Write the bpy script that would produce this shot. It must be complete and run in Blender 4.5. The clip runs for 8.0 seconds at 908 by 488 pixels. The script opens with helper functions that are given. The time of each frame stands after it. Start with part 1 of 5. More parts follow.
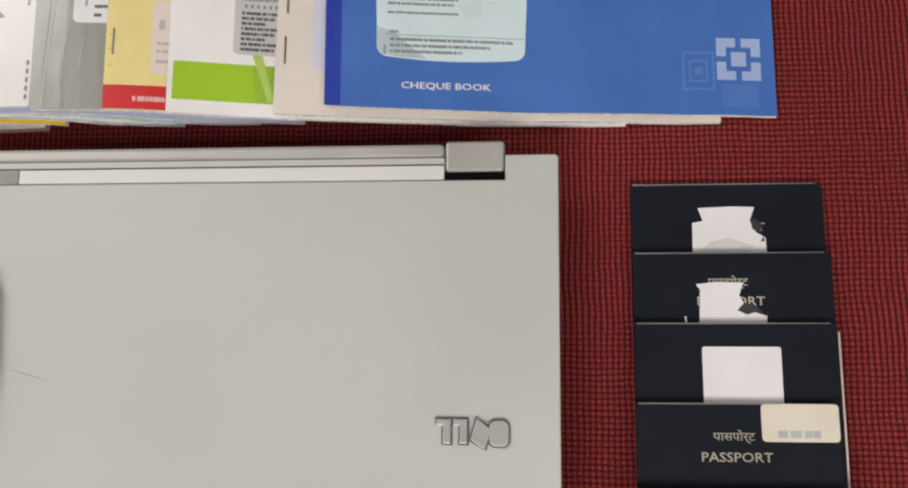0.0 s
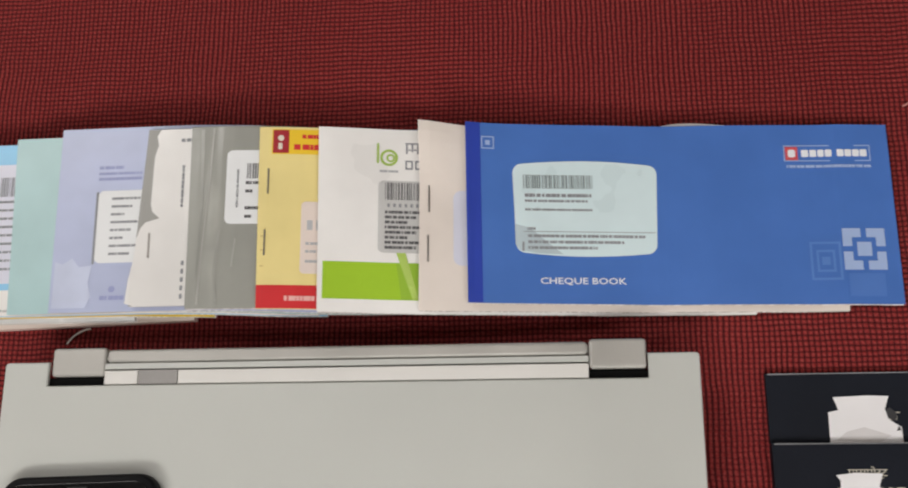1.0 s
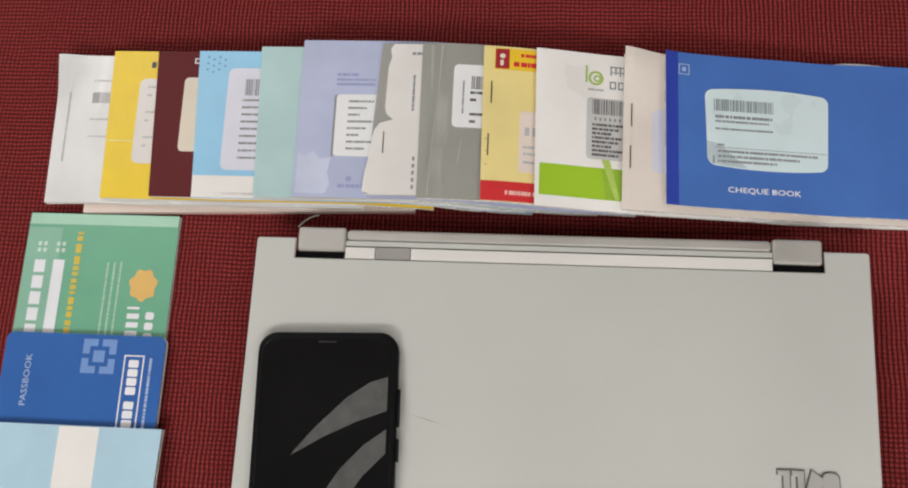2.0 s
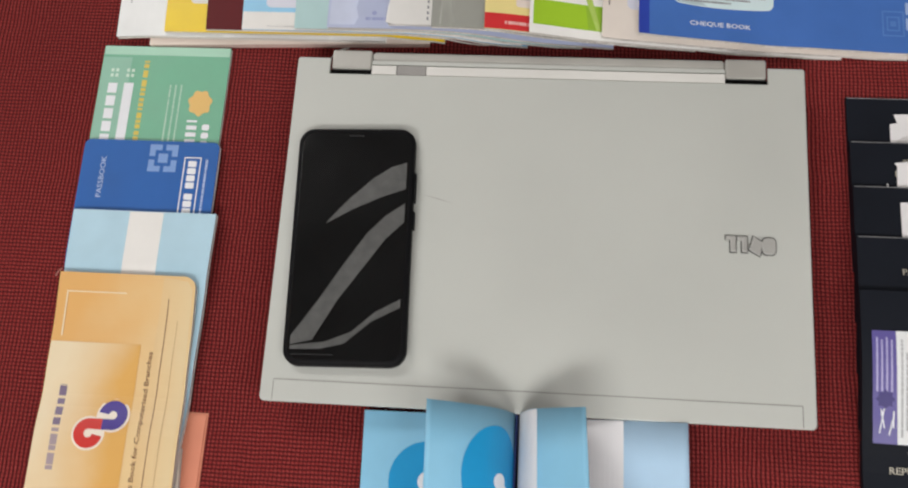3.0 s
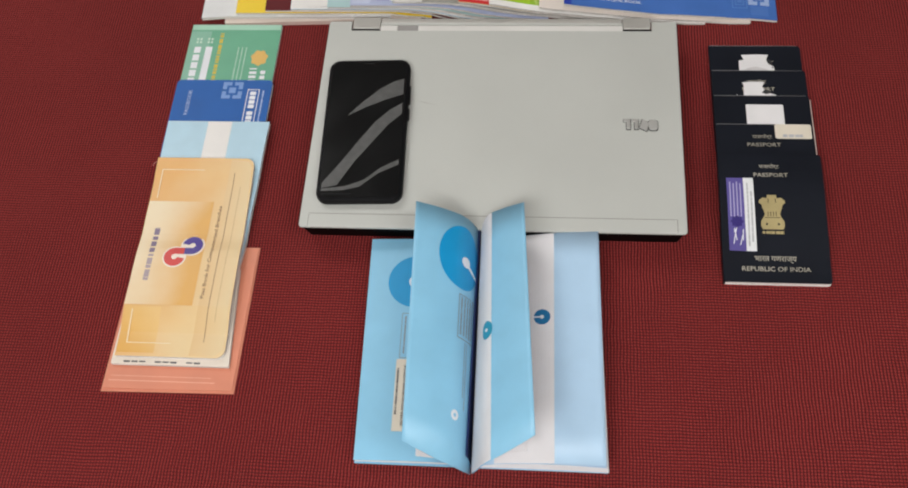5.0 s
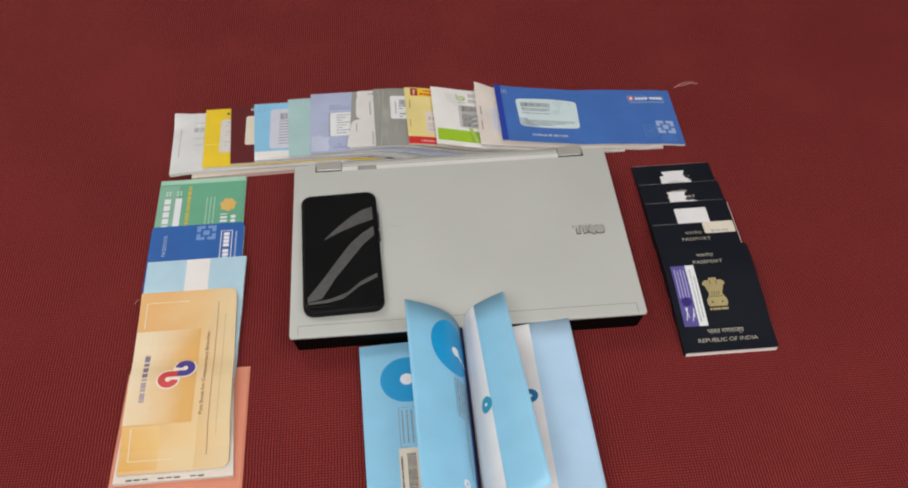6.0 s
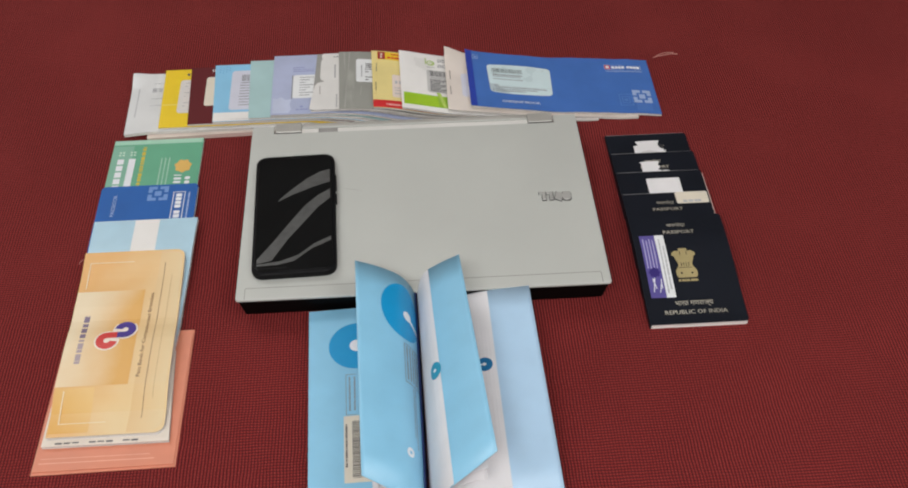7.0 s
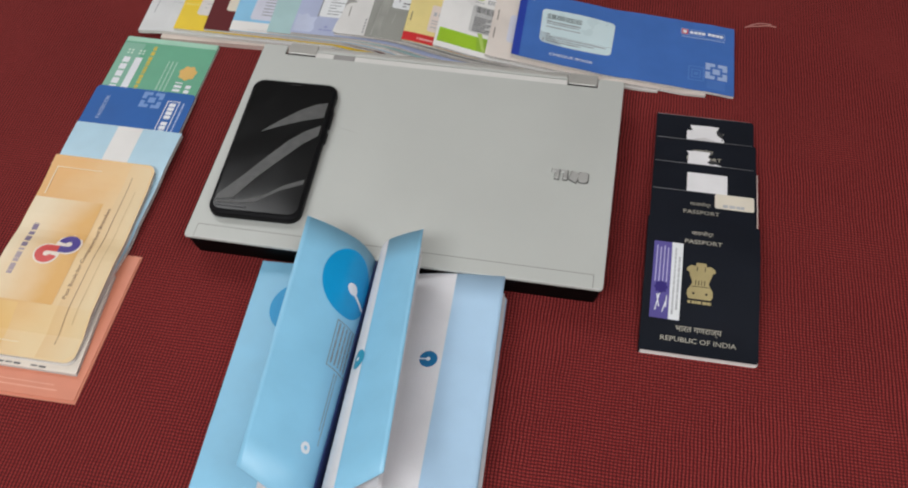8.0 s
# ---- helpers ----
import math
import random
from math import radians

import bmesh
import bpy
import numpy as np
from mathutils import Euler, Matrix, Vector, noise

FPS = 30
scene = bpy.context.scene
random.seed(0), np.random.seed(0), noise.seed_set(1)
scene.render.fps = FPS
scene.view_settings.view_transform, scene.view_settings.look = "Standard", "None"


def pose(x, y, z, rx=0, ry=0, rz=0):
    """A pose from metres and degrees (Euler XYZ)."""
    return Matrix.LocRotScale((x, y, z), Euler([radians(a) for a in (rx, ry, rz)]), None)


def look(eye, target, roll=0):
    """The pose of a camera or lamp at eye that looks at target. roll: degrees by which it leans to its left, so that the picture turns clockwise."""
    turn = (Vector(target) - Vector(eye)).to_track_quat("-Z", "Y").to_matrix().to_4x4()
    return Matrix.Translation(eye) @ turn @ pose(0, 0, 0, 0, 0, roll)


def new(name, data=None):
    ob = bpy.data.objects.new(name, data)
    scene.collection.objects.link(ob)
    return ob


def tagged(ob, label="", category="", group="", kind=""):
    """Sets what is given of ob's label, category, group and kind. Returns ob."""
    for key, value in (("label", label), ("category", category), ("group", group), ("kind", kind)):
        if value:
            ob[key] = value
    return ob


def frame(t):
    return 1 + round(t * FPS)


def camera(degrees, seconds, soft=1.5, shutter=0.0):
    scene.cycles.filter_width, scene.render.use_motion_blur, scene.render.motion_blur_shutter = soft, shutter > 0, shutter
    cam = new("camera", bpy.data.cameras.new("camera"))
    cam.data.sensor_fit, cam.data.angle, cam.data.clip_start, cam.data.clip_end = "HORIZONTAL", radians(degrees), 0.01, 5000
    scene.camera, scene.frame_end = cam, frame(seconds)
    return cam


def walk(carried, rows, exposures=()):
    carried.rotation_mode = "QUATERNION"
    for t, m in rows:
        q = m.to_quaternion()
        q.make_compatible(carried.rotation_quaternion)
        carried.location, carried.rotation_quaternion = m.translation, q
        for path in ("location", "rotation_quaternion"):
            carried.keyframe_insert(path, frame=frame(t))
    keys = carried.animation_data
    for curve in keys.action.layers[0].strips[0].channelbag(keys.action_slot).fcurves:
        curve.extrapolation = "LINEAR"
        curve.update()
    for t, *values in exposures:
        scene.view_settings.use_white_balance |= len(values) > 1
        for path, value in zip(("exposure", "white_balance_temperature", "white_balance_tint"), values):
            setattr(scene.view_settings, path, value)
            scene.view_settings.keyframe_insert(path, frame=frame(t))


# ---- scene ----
cam = camera(47.7, 8.0, soft=1.9, shutter=0.15)
PATH = [
    (0, (0.327, 0.093, 0.465), (0.159, 0.537, -1.478), -20.5),
    (0.2, (0.317, 0.099, 0.478), (0.131, 0.584, -1.454), -21.1),
    (0.3, (0.32, 0.125, 0.49), (0.102, 0.535, -1.455), -28.0),
    (0.5, (0.309, 0.131, 0.502), (0.09, 0.624, -1.425), -24.1),
    (0.8, (0.29, 0.148, 0.505), (0.091, 0.695, -1.408), -20.8),
    (1, (0.274, 0.155, 0.506), (0.064, 0.688, -1.41), -22.3),
    (1.2, (0.245, 0.144, 0.507), (0.039, 0.688, -1.406), -20.9),
    (1.5, (0.195, 0.136, 0.531), (0.009, 0.63, -1.398), -19.7),
    (1.7, (0.173, 0.115, 0.55), (-0.007, 0.631, -1.374), -17.3),
    (2.8, (0.158, -0.032, 0.64), (-0.032, 0.505, -1.277), -16.8),
    (3, (0.17, -0.079, 0.652), (-0.002, 0.486, -1.259), -13.9),
    (3.2, (0.182, -0.127, 0.668), (0.029, 0.487, -1.229), -10.7),
    (3.5, (0.212, -0.197, 0.692), (0.046, 0.482, -1.182), -10.8),
    (3.8, (0.231, -0.267, 0.713), (0.034, 0.447, -1.145), -12.2),
    (4, (0.243, -0.292, 0.737), (0.021, 0.419, -1.119), -13.3),
    (4.2, (0.253, -0.33, 0.752), (0.028, 0.444, -1.079), -11.4),
    (4.5, (0.26, -0.366, 0.774), (0.031, 0.458, -1.033), -10.7),
    (4.7, (0.254, -0.385, 0.796), (0.024, 0.474, -0.995), -10.4),
    (5.8, (0.11, -0.583, 0.786), (0.195, 0.717, -0.732), -1.0),
    (6, (0.111, -0.587, 0.785), (0.209, 0.762, -0.688), -0.8),
    (6.2, (0.12, -0.595, 0.762), (0.217, 0.775, -0.691), -0.5),
    (6.5, (0.129, -0.599, 0.747), (0.23, 0.77, -0.708), 0.3),
    (6.8, (0.138, -0.598, 0.744), (0.241, 0.761, -0.72), 0.8),
    (7, (0.155, -0.588, 0.727), (0.243, 0.768, -0.741), -0.0),
    (7.3, (0.203, -0.545, 0.708), (0.227, 0.782, -0.788), -0.4),
    (7.5, (0.24, -0.51, 0.693), (0.235, 0.792, -0.824), -0.4),
    (7.7, (0.276, -0.479, 0.681), (0.218, 0.776, -0.875), 0.9),
    (7.8, (0.3, -0.471, 0.669), (0.158, 0.776, -0.889), -0.6),
    (8, (0.309, -0.465, 0.67), (0.078, 0.745, -0.907), -1.2),
]
walk(cam, [(t, look(eye, target, roll)) for t, eye, target, roll in PATH], [(0.0, 0.0, 6600, 11.2), (1.5, -0.02, 6600, 11.2), (3.5, -0.04, 6500, 10), (6.5, -0.08, 6500, 10.5), (8.0, -0.16, 6250, 10)])

# ---- light ----
world = bpy.data.worlds.new("world")
scene.world = world
world.use_nodes = True
world.node_tree.nodes["Background"].inputs[0].default_value = (0.9, 0.95, 1.0, 1)
world.node_tree.nodes["Background"].inputs[1].default_value = 0.05


def area_lamp(name, place, target, wide, deep, watts, colour):
    data = bpy.data.lights.new(name, "AREA")
    data.shape, data.size, data.size_y, data.energy, data.color = "RECTANGLE", wide, deep, watts, colour
    lamp = new(name, data)
    lamp.matrix_world = look(place, target)
    return lamp


# three unseen lamps: a key matching the shadows, two added as fill
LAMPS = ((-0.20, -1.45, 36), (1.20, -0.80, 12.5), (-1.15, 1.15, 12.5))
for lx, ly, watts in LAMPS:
    area_lamp("unseen_lamp", (lx, ly, 1.83), (lx, ly, 0), 1.14, 0.56, watts, (1.0, 0.985, 0.96))

# ---- materials ----


def nodes_of(name):
    m = bpy.data.materials.new(name)
    m.use_nodes = True
    nt = m.node_tree
    return m, nt, nt.nodes["Principled BSDF"]


def add(nt, kind, **values):
    n = nt.nodes.new(kind)
    for key, value in values.items():
        if key in n.inputs:
            n.inputs[key].default_value = value
    return n


def math_node(nt, op, a, b=None):
    n = nt.nodes.new("ShaderNodeMath")
    n.operation = op
    for slot, value in ((0, a), (1, b)):
        if value is None:
            continue
        if isinstance(value, (int, float)):
            n.inputs[slot].default_value = value
        else:
            nt.links.new(value, n.inputs[slot])
    return n.outputs[0]


def mix_colour(nt, fac, a, b):
    n = nt.nodes.new("ShaderNodeMix")
    n.data_type = "RGBA"
    for slot, value in ((0, fac), (6, a), (7, b)):
        if isinstance(value, (int, float)):
            n.inputs[slot].default_value = value
        elif isinstance(value, tuple):
            n.inputs[slot].default_value = (*value, 1)
        else:
            nt.links.new(value, n.inputs[slot])
    return n.outputs[2]


def ramp(nt, source, lo, hi):
    n = nt.nodes.new("ShaderNodeMapRange")
    n.inputs[1].default_value, n.inputs[2].default_value = lo, hi
    nt.links.new(source, n.inputs[0])
    return n.outputs[0]


def noise_of(nt, coord, scale, detail=3.0):
    n = add(nt, "ShaderNodeTexNoise", Scale=scale, Detail=detail)
    nt.links.new(coord, n.inputs["Vector"])
    return n.outputs["Fac"]


def surface(name, colour, rough=0.45, blotch=0.12, grain=0.06, bump=0.05, metal=0.0, fine=2500.0, broad=28.0, coat=0.0, spec=0.5):
    """A plain surface with broad blotches, fine grain and light relief."""
    m, nt, p = nodes_of(name)
    at = nt.nodes.new("ShaderNodeTexCoord").outputs["Object"]
    wide, thin = noise_of(nt, at, broad), noise_of(nt, at, fine, 2.0)
    dark = tuple(c * (1 - blotch) for c in colour)
    light = tuple(min(1, c * (1 + blotch * 0.6)) for c in colour)
    base = mix_colour(nt, ramp(nt, wide, 0.3, 0.7), dark, light)
    speck = tuple(c * (1 - 2 * grain) for c in colour)
    base = mix_colour(nt, math_node(nt, "MULTIPLY", ramp(nt, thin, 0.45, 0.75), 0.5), base, speck)
    nt.links.new(base, p.inputs["Base Color"])
    r = math_node(nt, "ADD", math_node(nt, "MULTIPLY", wide, 0.18), rough - 0.09)
    nt.links.new(r, p.inputs["Roughness"])
    p.inputs["Metallic"].default_value = metal
    p.inputs["Coat Weight"].default_value = coat
    p.inputs["Coat Roughness"].default_value = 0.2
    p.inputs["Specular IOR Level"].default_value = spec
    if bump:
        b = add(nt, "ShaderNodeBump", Strength=bump, Distance=0.0004)
        nt.links.new(math_node(nt, "ADD", thin, math_node(nt, "MULTIPLY", wide, 3.0)), b.inputs["Height"])
        nt.links.new(b.outputs[0], p.inputs["Normal"])
    return m


def woven_cloth():
    """Coarse red weave: rows of knobs with dark gaps."""
    m, nt, p = nodes_of("red_woven_cloth")
    at = nt.nodes.new("ShaderNodeTexCoord").outputs["Object"]
    xyz = nt.nodes.new("ShaderNodeSeparateXYZ")
    nt.links.new(at, xyz.inputs[0])
    warp = noise_of(nt, at, 35.0)
    turns = math.pi / 0.00265
    waves = []
    for axis, sway in ((0, 0.0030), (1, -0.0026)):
        place = math_node(nt, "ADD", xyz.outputs[axis], math_node(nt, "MULTIPLY", warp, sway))
        waves.append(math_node(nt, "ABSOLUTE", math_node(nt, "SINE", math_node(nt, "MULTIPLY", place, turns))))
    # in places the ribs of one direction stand out more than the other
    patch = ramp(nt, noise_of(nt, at, 8.0), 0.40, 0.60)
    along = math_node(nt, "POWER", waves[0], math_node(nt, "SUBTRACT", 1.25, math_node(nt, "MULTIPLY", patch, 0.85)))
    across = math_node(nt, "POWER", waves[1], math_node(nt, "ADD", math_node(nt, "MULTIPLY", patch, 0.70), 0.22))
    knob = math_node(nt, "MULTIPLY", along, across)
    wide, yarn = noise_of(nt, at, 6.0), noise_of(nt, at, 900.0)
    tone = mix_colour(nt, ramp(nt, wide, 0.3, 0.7), (0.222, 0.0180, 0.0186), (0.270, 0.0248, 0.0249))
    tone = mix_colour(nt, ramp(nt, yarn, 0.40, 0.80), tone, (0.40, 0.075, 0.066))
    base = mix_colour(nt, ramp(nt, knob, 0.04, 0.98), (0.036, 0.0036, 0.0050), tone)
    nt.links.new(base, p.inputs["Base Color"])
    p.inputs["Roughness"].default_value = 0.85
    p.inputs["Specular IOR Level"].default_value = 0.15
    p.inputs["Sheen Weight"].default_value = 0.3
    p.inputs["Sheen Roughness"].default_value = 0.4
    p.inputs["Sheen Tint"].default_value = (0.85, 0.16, 0.14, 1)
    b = add(nt, "ShaderNodeBump", Strength=0.7, Distance=0.0009)
    nt.links.new(math_node(nt, "ADD", knob, math_node(nt, "MULTIPLY", yarn, 0.35)), b.inputs["Height"])
    slow = add(nt, "ShaderNodeBump", Strength=0.35, Distance=0.004)
    nt.links.new(noise_of(nt, at, 9.0), slow.inputs["Height"])
    nt.links.new(slow.outputs[0], b.inputs["Normal"])
    nt.links.new(b.outputs[0], p.inputs["Normal"])
    return m


def page_edges(name, colour, line):
    """Stacked sheets seen from the side."""
    m, nt, p = nodes_of(name)
    at = nt.nodes.new("ShaderNodeTexCoord").outputs["Object"]
    stretch = nt.nodes.new("ShaderNodeMapping")
    stretch.inputs["Scale"].default_value = (12, 12, 5200)
    nt.links.new(at, stretch.inputs[0])
    lines = noise_of(nt, stretch.outputs[0], 1.0, 1.0)
    nt.links.new(mix_colour(nt, ramp(nt, lines, 0.42, 0.62), line, colour), p.inputs["Base Color"])
    p.inputs["Roughness"].default_value = 0.75
    return m


def wrinkled_film(name, colour, rough, deep=0.35):
    """Clear sleeve over coloured card: long shallow creases."""
    m, nt, p = nodes_of(name)
    at = nt.nodes.new("ShaderNodeTexCoord").outputs["Object"]
    stretch = nt.nodes.new("ShaderNodeMapping")
    stretch.inputs["Scale"].default_value = (70, 9, 30)
    nt.links.new(at, stretch.inputs[0])
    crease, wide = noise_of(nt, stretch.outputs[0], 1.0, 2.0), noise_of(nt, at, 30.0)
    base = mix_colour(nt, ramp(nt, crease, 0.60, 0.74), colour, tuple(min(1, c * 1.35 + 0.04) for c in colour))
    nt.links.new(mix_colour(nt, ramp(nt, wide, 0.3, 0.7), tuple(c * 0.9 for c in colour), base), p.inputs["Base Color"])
    p.inputs["Roughness"].default_value = rough
    b = add(nt, "ShaderNodeBump", Strength=deep, Distance=0.0012)
    nt.links.new(math_node(nt, "ADD", crease, wide), b.inputs["Height"])
    nt.links.new(b.outputs[0], p.inputs["Normal"])
    return m


def graded_print(name, first, second, x0, x1, y0, y1, rough=0.42):
    """Printed ink that fades from one colour to another between two places."""
    m, nt, p = nodes_of(name)
    at = nt.nodes.new("ShaderNodeTexCoord").outputs["Object"]
    xyz = nt.nodes.new("ShaderNodeSeparateXYZ")
    nt.links.new(at, xyz.inputs[0])
    mist = math_node(nt, "MULTIPLY", math_node(nt, "SUBTRACT", noise_of(nt, at, 26.0), 0.5), 0.8)
    along = math_node(nt, "MULTIPLY", math_node(nt, "SUBTRACT", xyz.outputs[0], x0), (x1 - x0) / ((x1 - x0) ** 2 + (y1 - y0) ** 2))
    up = math_node(nt, "MULTIPLY", math_node(nt, "SUBTRACT", xyz.outputs[1], y0), (y1 - y0) / ((x1 - x0) ** 2 + (y1 - y0) ** 2))
    fade = math_node(nt, "ADD", math_node(nt, "ADD", along, up), mist)
    nt.links.new(mix_colour(nt, ramp(nt, fade, 0.0, 1.0), first, second), p.inputs["Base Color"])
    p.inputs["Roughness"].default_value = rough
    return m


CLOTH = woven_cloth()
PLASTER = surface("wall_paint", (0.50, 0.48, 0.45), 0.8, fine=180, broad=2)
CEIL_PAINT = surface("ceiling_paint", (0.62, 0.61, 0.59), 0.85, fine=180, broad=2)
FLOOR_TILE = surface("floor_tile", (0.42, 0.38, 0.33), 0.4, fine=120, broad=3)
TABLE_WOOD = surface("table_wood", (0.16, 0.09, 0.05), 0.5, fine=200, broad=9)
PAPER = surface("white_paper", (0.80, 0.785, 0.76), 0.7, 0.05, 0.03)
WHITE_LABEL = surface("white_label", (0.76, 0.78, 0.79), 0.55, 0.05, 0.02)
CREAM_LABEL = surface("cream_label", (0.72, 0.66, 0.55), 0.6, 0.06, 0.03)
PALE_WINDOW = surface("pale_blue_window", (0.65, 0.79, 0.82), 0.3, 0.07, 0.02, coat=0.4)
LILAC_WINDOW = surface("lilac_window", (0.64, 0.65, 0.75), 0.35, 0.07, 0.02)
INK = surface("black_ink", (0.10, 0.10, 0.105), 0.6, 0.2, 0.1, 0)
GREY_INK = surface("grey_ink", (0.26, 0.27, 0.29), 0.6, 0.2, 0.1, 0)
FAINT_INK = surface("faint_ink", (0.45, 0.46, 0.48), 0.6, 0.2, 0.1, 0)
WHITE_INK = surface("white_ink", (0.78, 0.80, 0.84), 0.5, 0.06, 0.02, 0)
GOLD = surface("gold_foil", (0.52, 0.43, 0.21), 0.42, 0.22, 0.12, 0.2, metal=0.35)
WORN_GOLD = surface("worn_gold_foil", (0.50, 0.47, 0.39), 0.5, 0.3, 0.15, 0.1, metal=0.2)
EDGES = page_edges("page_edges", (0.82, 0.79, 0.76), (0.50, 0.47, 0.44))
PINK_EDGES = page_edges("pink_page_edges", (0.74, 0.60, 0.54), (0.52, 0.38, 0.34))
STEEL = surface("staple_steel", (0.30, 0.28, 0.26), 0.35, 0.2, 0.1, 0, metal=0.8)

# ---- building helpers ----


def mesh_from(name, bm, material):
    bmesh.ops.recalc_face_normals(bm, faces=bm.faces)
    me = bpy.data.meshes.new(name)
    bm.to_mesh(me)
    bm.free()
    me.materials.append(material)
    return me


def part(name, bm, material, parent, label="", smooth=False):
    ob = new(name, mesh_from(name, bm, material))
    ob.parent = parent
    if smooth:
        for poly in ob.data.polygons:
            poly.use_smooth = True
    if label:
        ob["label"] = label
    return ob


def thing(name, label, category, group="", kind=""):
    return tagged(new(name), label, category, group, kind)


def rounded(x0, y0, x1, y1, r, steps=5):
    """The outline of a rectangle with rounded corners."""
    if r <= 0:
        return [(x0, y0), (x1, y0), (x1, y1), (x0, y1)]
    out = []
    for cx, cy, start in ((x1 - r, y1 - r, 0), (x0 + r, y1 - r, 90), (x0 + r, y0 + r, 180), (x1 - r, y0 + r, 270)):
        for k in range(steps + 1):
            a = radians(start + 90 * k / steps)
            out.append((cx + r * math.cos(a), cy + r * math.sin(a)))
    return out


def disc(cx, cy, rx, ry=None, steps=28, start=0, end=360):
    ry = rx if ry is None else ry
    full = end - start >= 360
    n = steps if full else steps + 1
    return [(cx + rx * math.cos(radians(start + (end - start) * k / steps)), cy + ry * math.sin(radians(start + (end - start) * k / steps))) for k in range(n)]


def sliced(bm, axis, step):
    """Cuts the mesh at even steps along an axis, so that it can bend."""
    vals = [v.co[axis] for v in bm.verts]
    at = math.ceil(min(vals) / step) * step
    normal = Vector((0, 0, 0))
    normal[axis] = 1
    while at < max(vals) - 1e-5:
        place = Vector((0, 0, 0))
        place[axis] = at
        if at > min(vals) + 1e-5:
            bmesh.ops.bisect_plane(bm, geom=bm.verts[:] + bm.edges[:] + bm.faces[:], dist=1e-7, plane_co=place, plane_no=normal)
        at += step
    return bm


def slab(outline, low, high, bend=None, axis=0, step=0.008, soft=0.0, both=False):
    """A plate of that outline between two heights, bent over the heights bend(x, y)."""
    bm = bmesh.new()
    base = bm.faces.new([bm.verts.new((x, y, low)) for x, y in outline])
    raised = bmesh.ops.extrude_face_region(bm, geom=[base])
    bmesh.ops.translate(bm, verts=[v for v in raised["geom"] if isinstance(v, bmesh.types.BMVert)], vec=(0, 0, high - low))
    if soft:
        rim = [e for e in bm.edges if all(v.co.z > high - 1e-6 for v in e.verts)]
        if both:
            rim += [e for e in bm.edges if all(v.co.z < low + 1e-6 for v in e.verts)]
        bmesh.ops.bevel(bm, geom=rim, offset=soft, segments=3, affect="EDGES", profile=0.5)
    if bend:
        sliced(bm, axis, step)
        if both:
            sliced(bm, 1 - axis, step)
        for v in bm.verts:
            v.co.z += bend(v.co.x, v.co.y)
    return bm


def sheet(shapes, over, lift=0.00018, axis=0, step=0.008):
    """Flat printed shapes laid on the surface over(x, y, h)."""
    bm = bmesh.new()
    for shape in shapes:
        bm.faces.new([bm.verts.new((x, y, 0)) for x, y in shape])
    bmesh.ops.remove_doubles(bm, verts=bm.verts, dist=1e-6)
    if step:
        sliced(bm, axis, step)
    for v in bm.verts:
        v.co = over(v.co.x, v.co.y, lift)
    return bm


def sliced_outline(outline, step=0.007):
    """The same outline with more points on its long sides."""
    out = []
    for (ax, ay), (bx, by) in zip(outline, outline[1:] + outline[:1]):
        n = max(1, int(math.hypot(bx - ax, by - ay) / step))
        out += [(ax + (bx - ax) * k / n, ay + (by - ay) * k / n) for k in range(n)]
    return out


def ring(outer, inner):
    """A band between two outlines with the same number of points, as quads."""
    n = len(outer)
    return [[outer[k], outer[(k + 1) % n], inner[(k + 1) % n], inner[k]] for k in range(n)]


def box_line(x0, y0, x1, y1, w):
    """A thin frame, as four bars."""
    return [rounded(x0, y0, x1, y0 + w, 0), rounded(x0, y1 - w, x1, y1, 0), rounded(x0, y0 + w, x0 + w, y1 - w, 0), rounded(x1 - w, y0 + w, x1, y1 - w, 0)]


def bars_along(rng, x0, x1, y, h, dash=0.0):
    """A line of unreadable writing: a run of short bars."""
    out, x = [], x0
    while x < x1:
        w = min(rng.uniform(0.3, 1.0) * max(0.0014, 1.6 * h), x1 - x)
        if w > 0.0003:
            out.append(rounded(x, y, x + w, y + h, 0))
        x += w + rng.choice((0.25, 0.3, 0.9)) * max(0.0006, 0.4 * h) + dash
    return out


def barcode(rng, x0, y0, x1, y1, along=0):
    out, at, end = [], (x0 if along == 0 else y0), (x1 if along == 0 else y1)
    while at < end:
        w = min(rng.choice((0.0003, 0.0005, 0.0008)), end - at)
        out.append(rounded(at, y0, at + w, y1, 0) if along == 0 else rounded(x0, at, x1, at + w, 0))
        at += w + rng.choice((0.0003, 0.0004, 0.0007))
    return out


def turned(shapes, cx, cy, angle):
    c, s = math.cos(radians(angle)), math.sin(radians(angle))
    return [[(cx + c * x - s * y, cy + s * x + c * y) for x, y in shape] for shape in shapes]


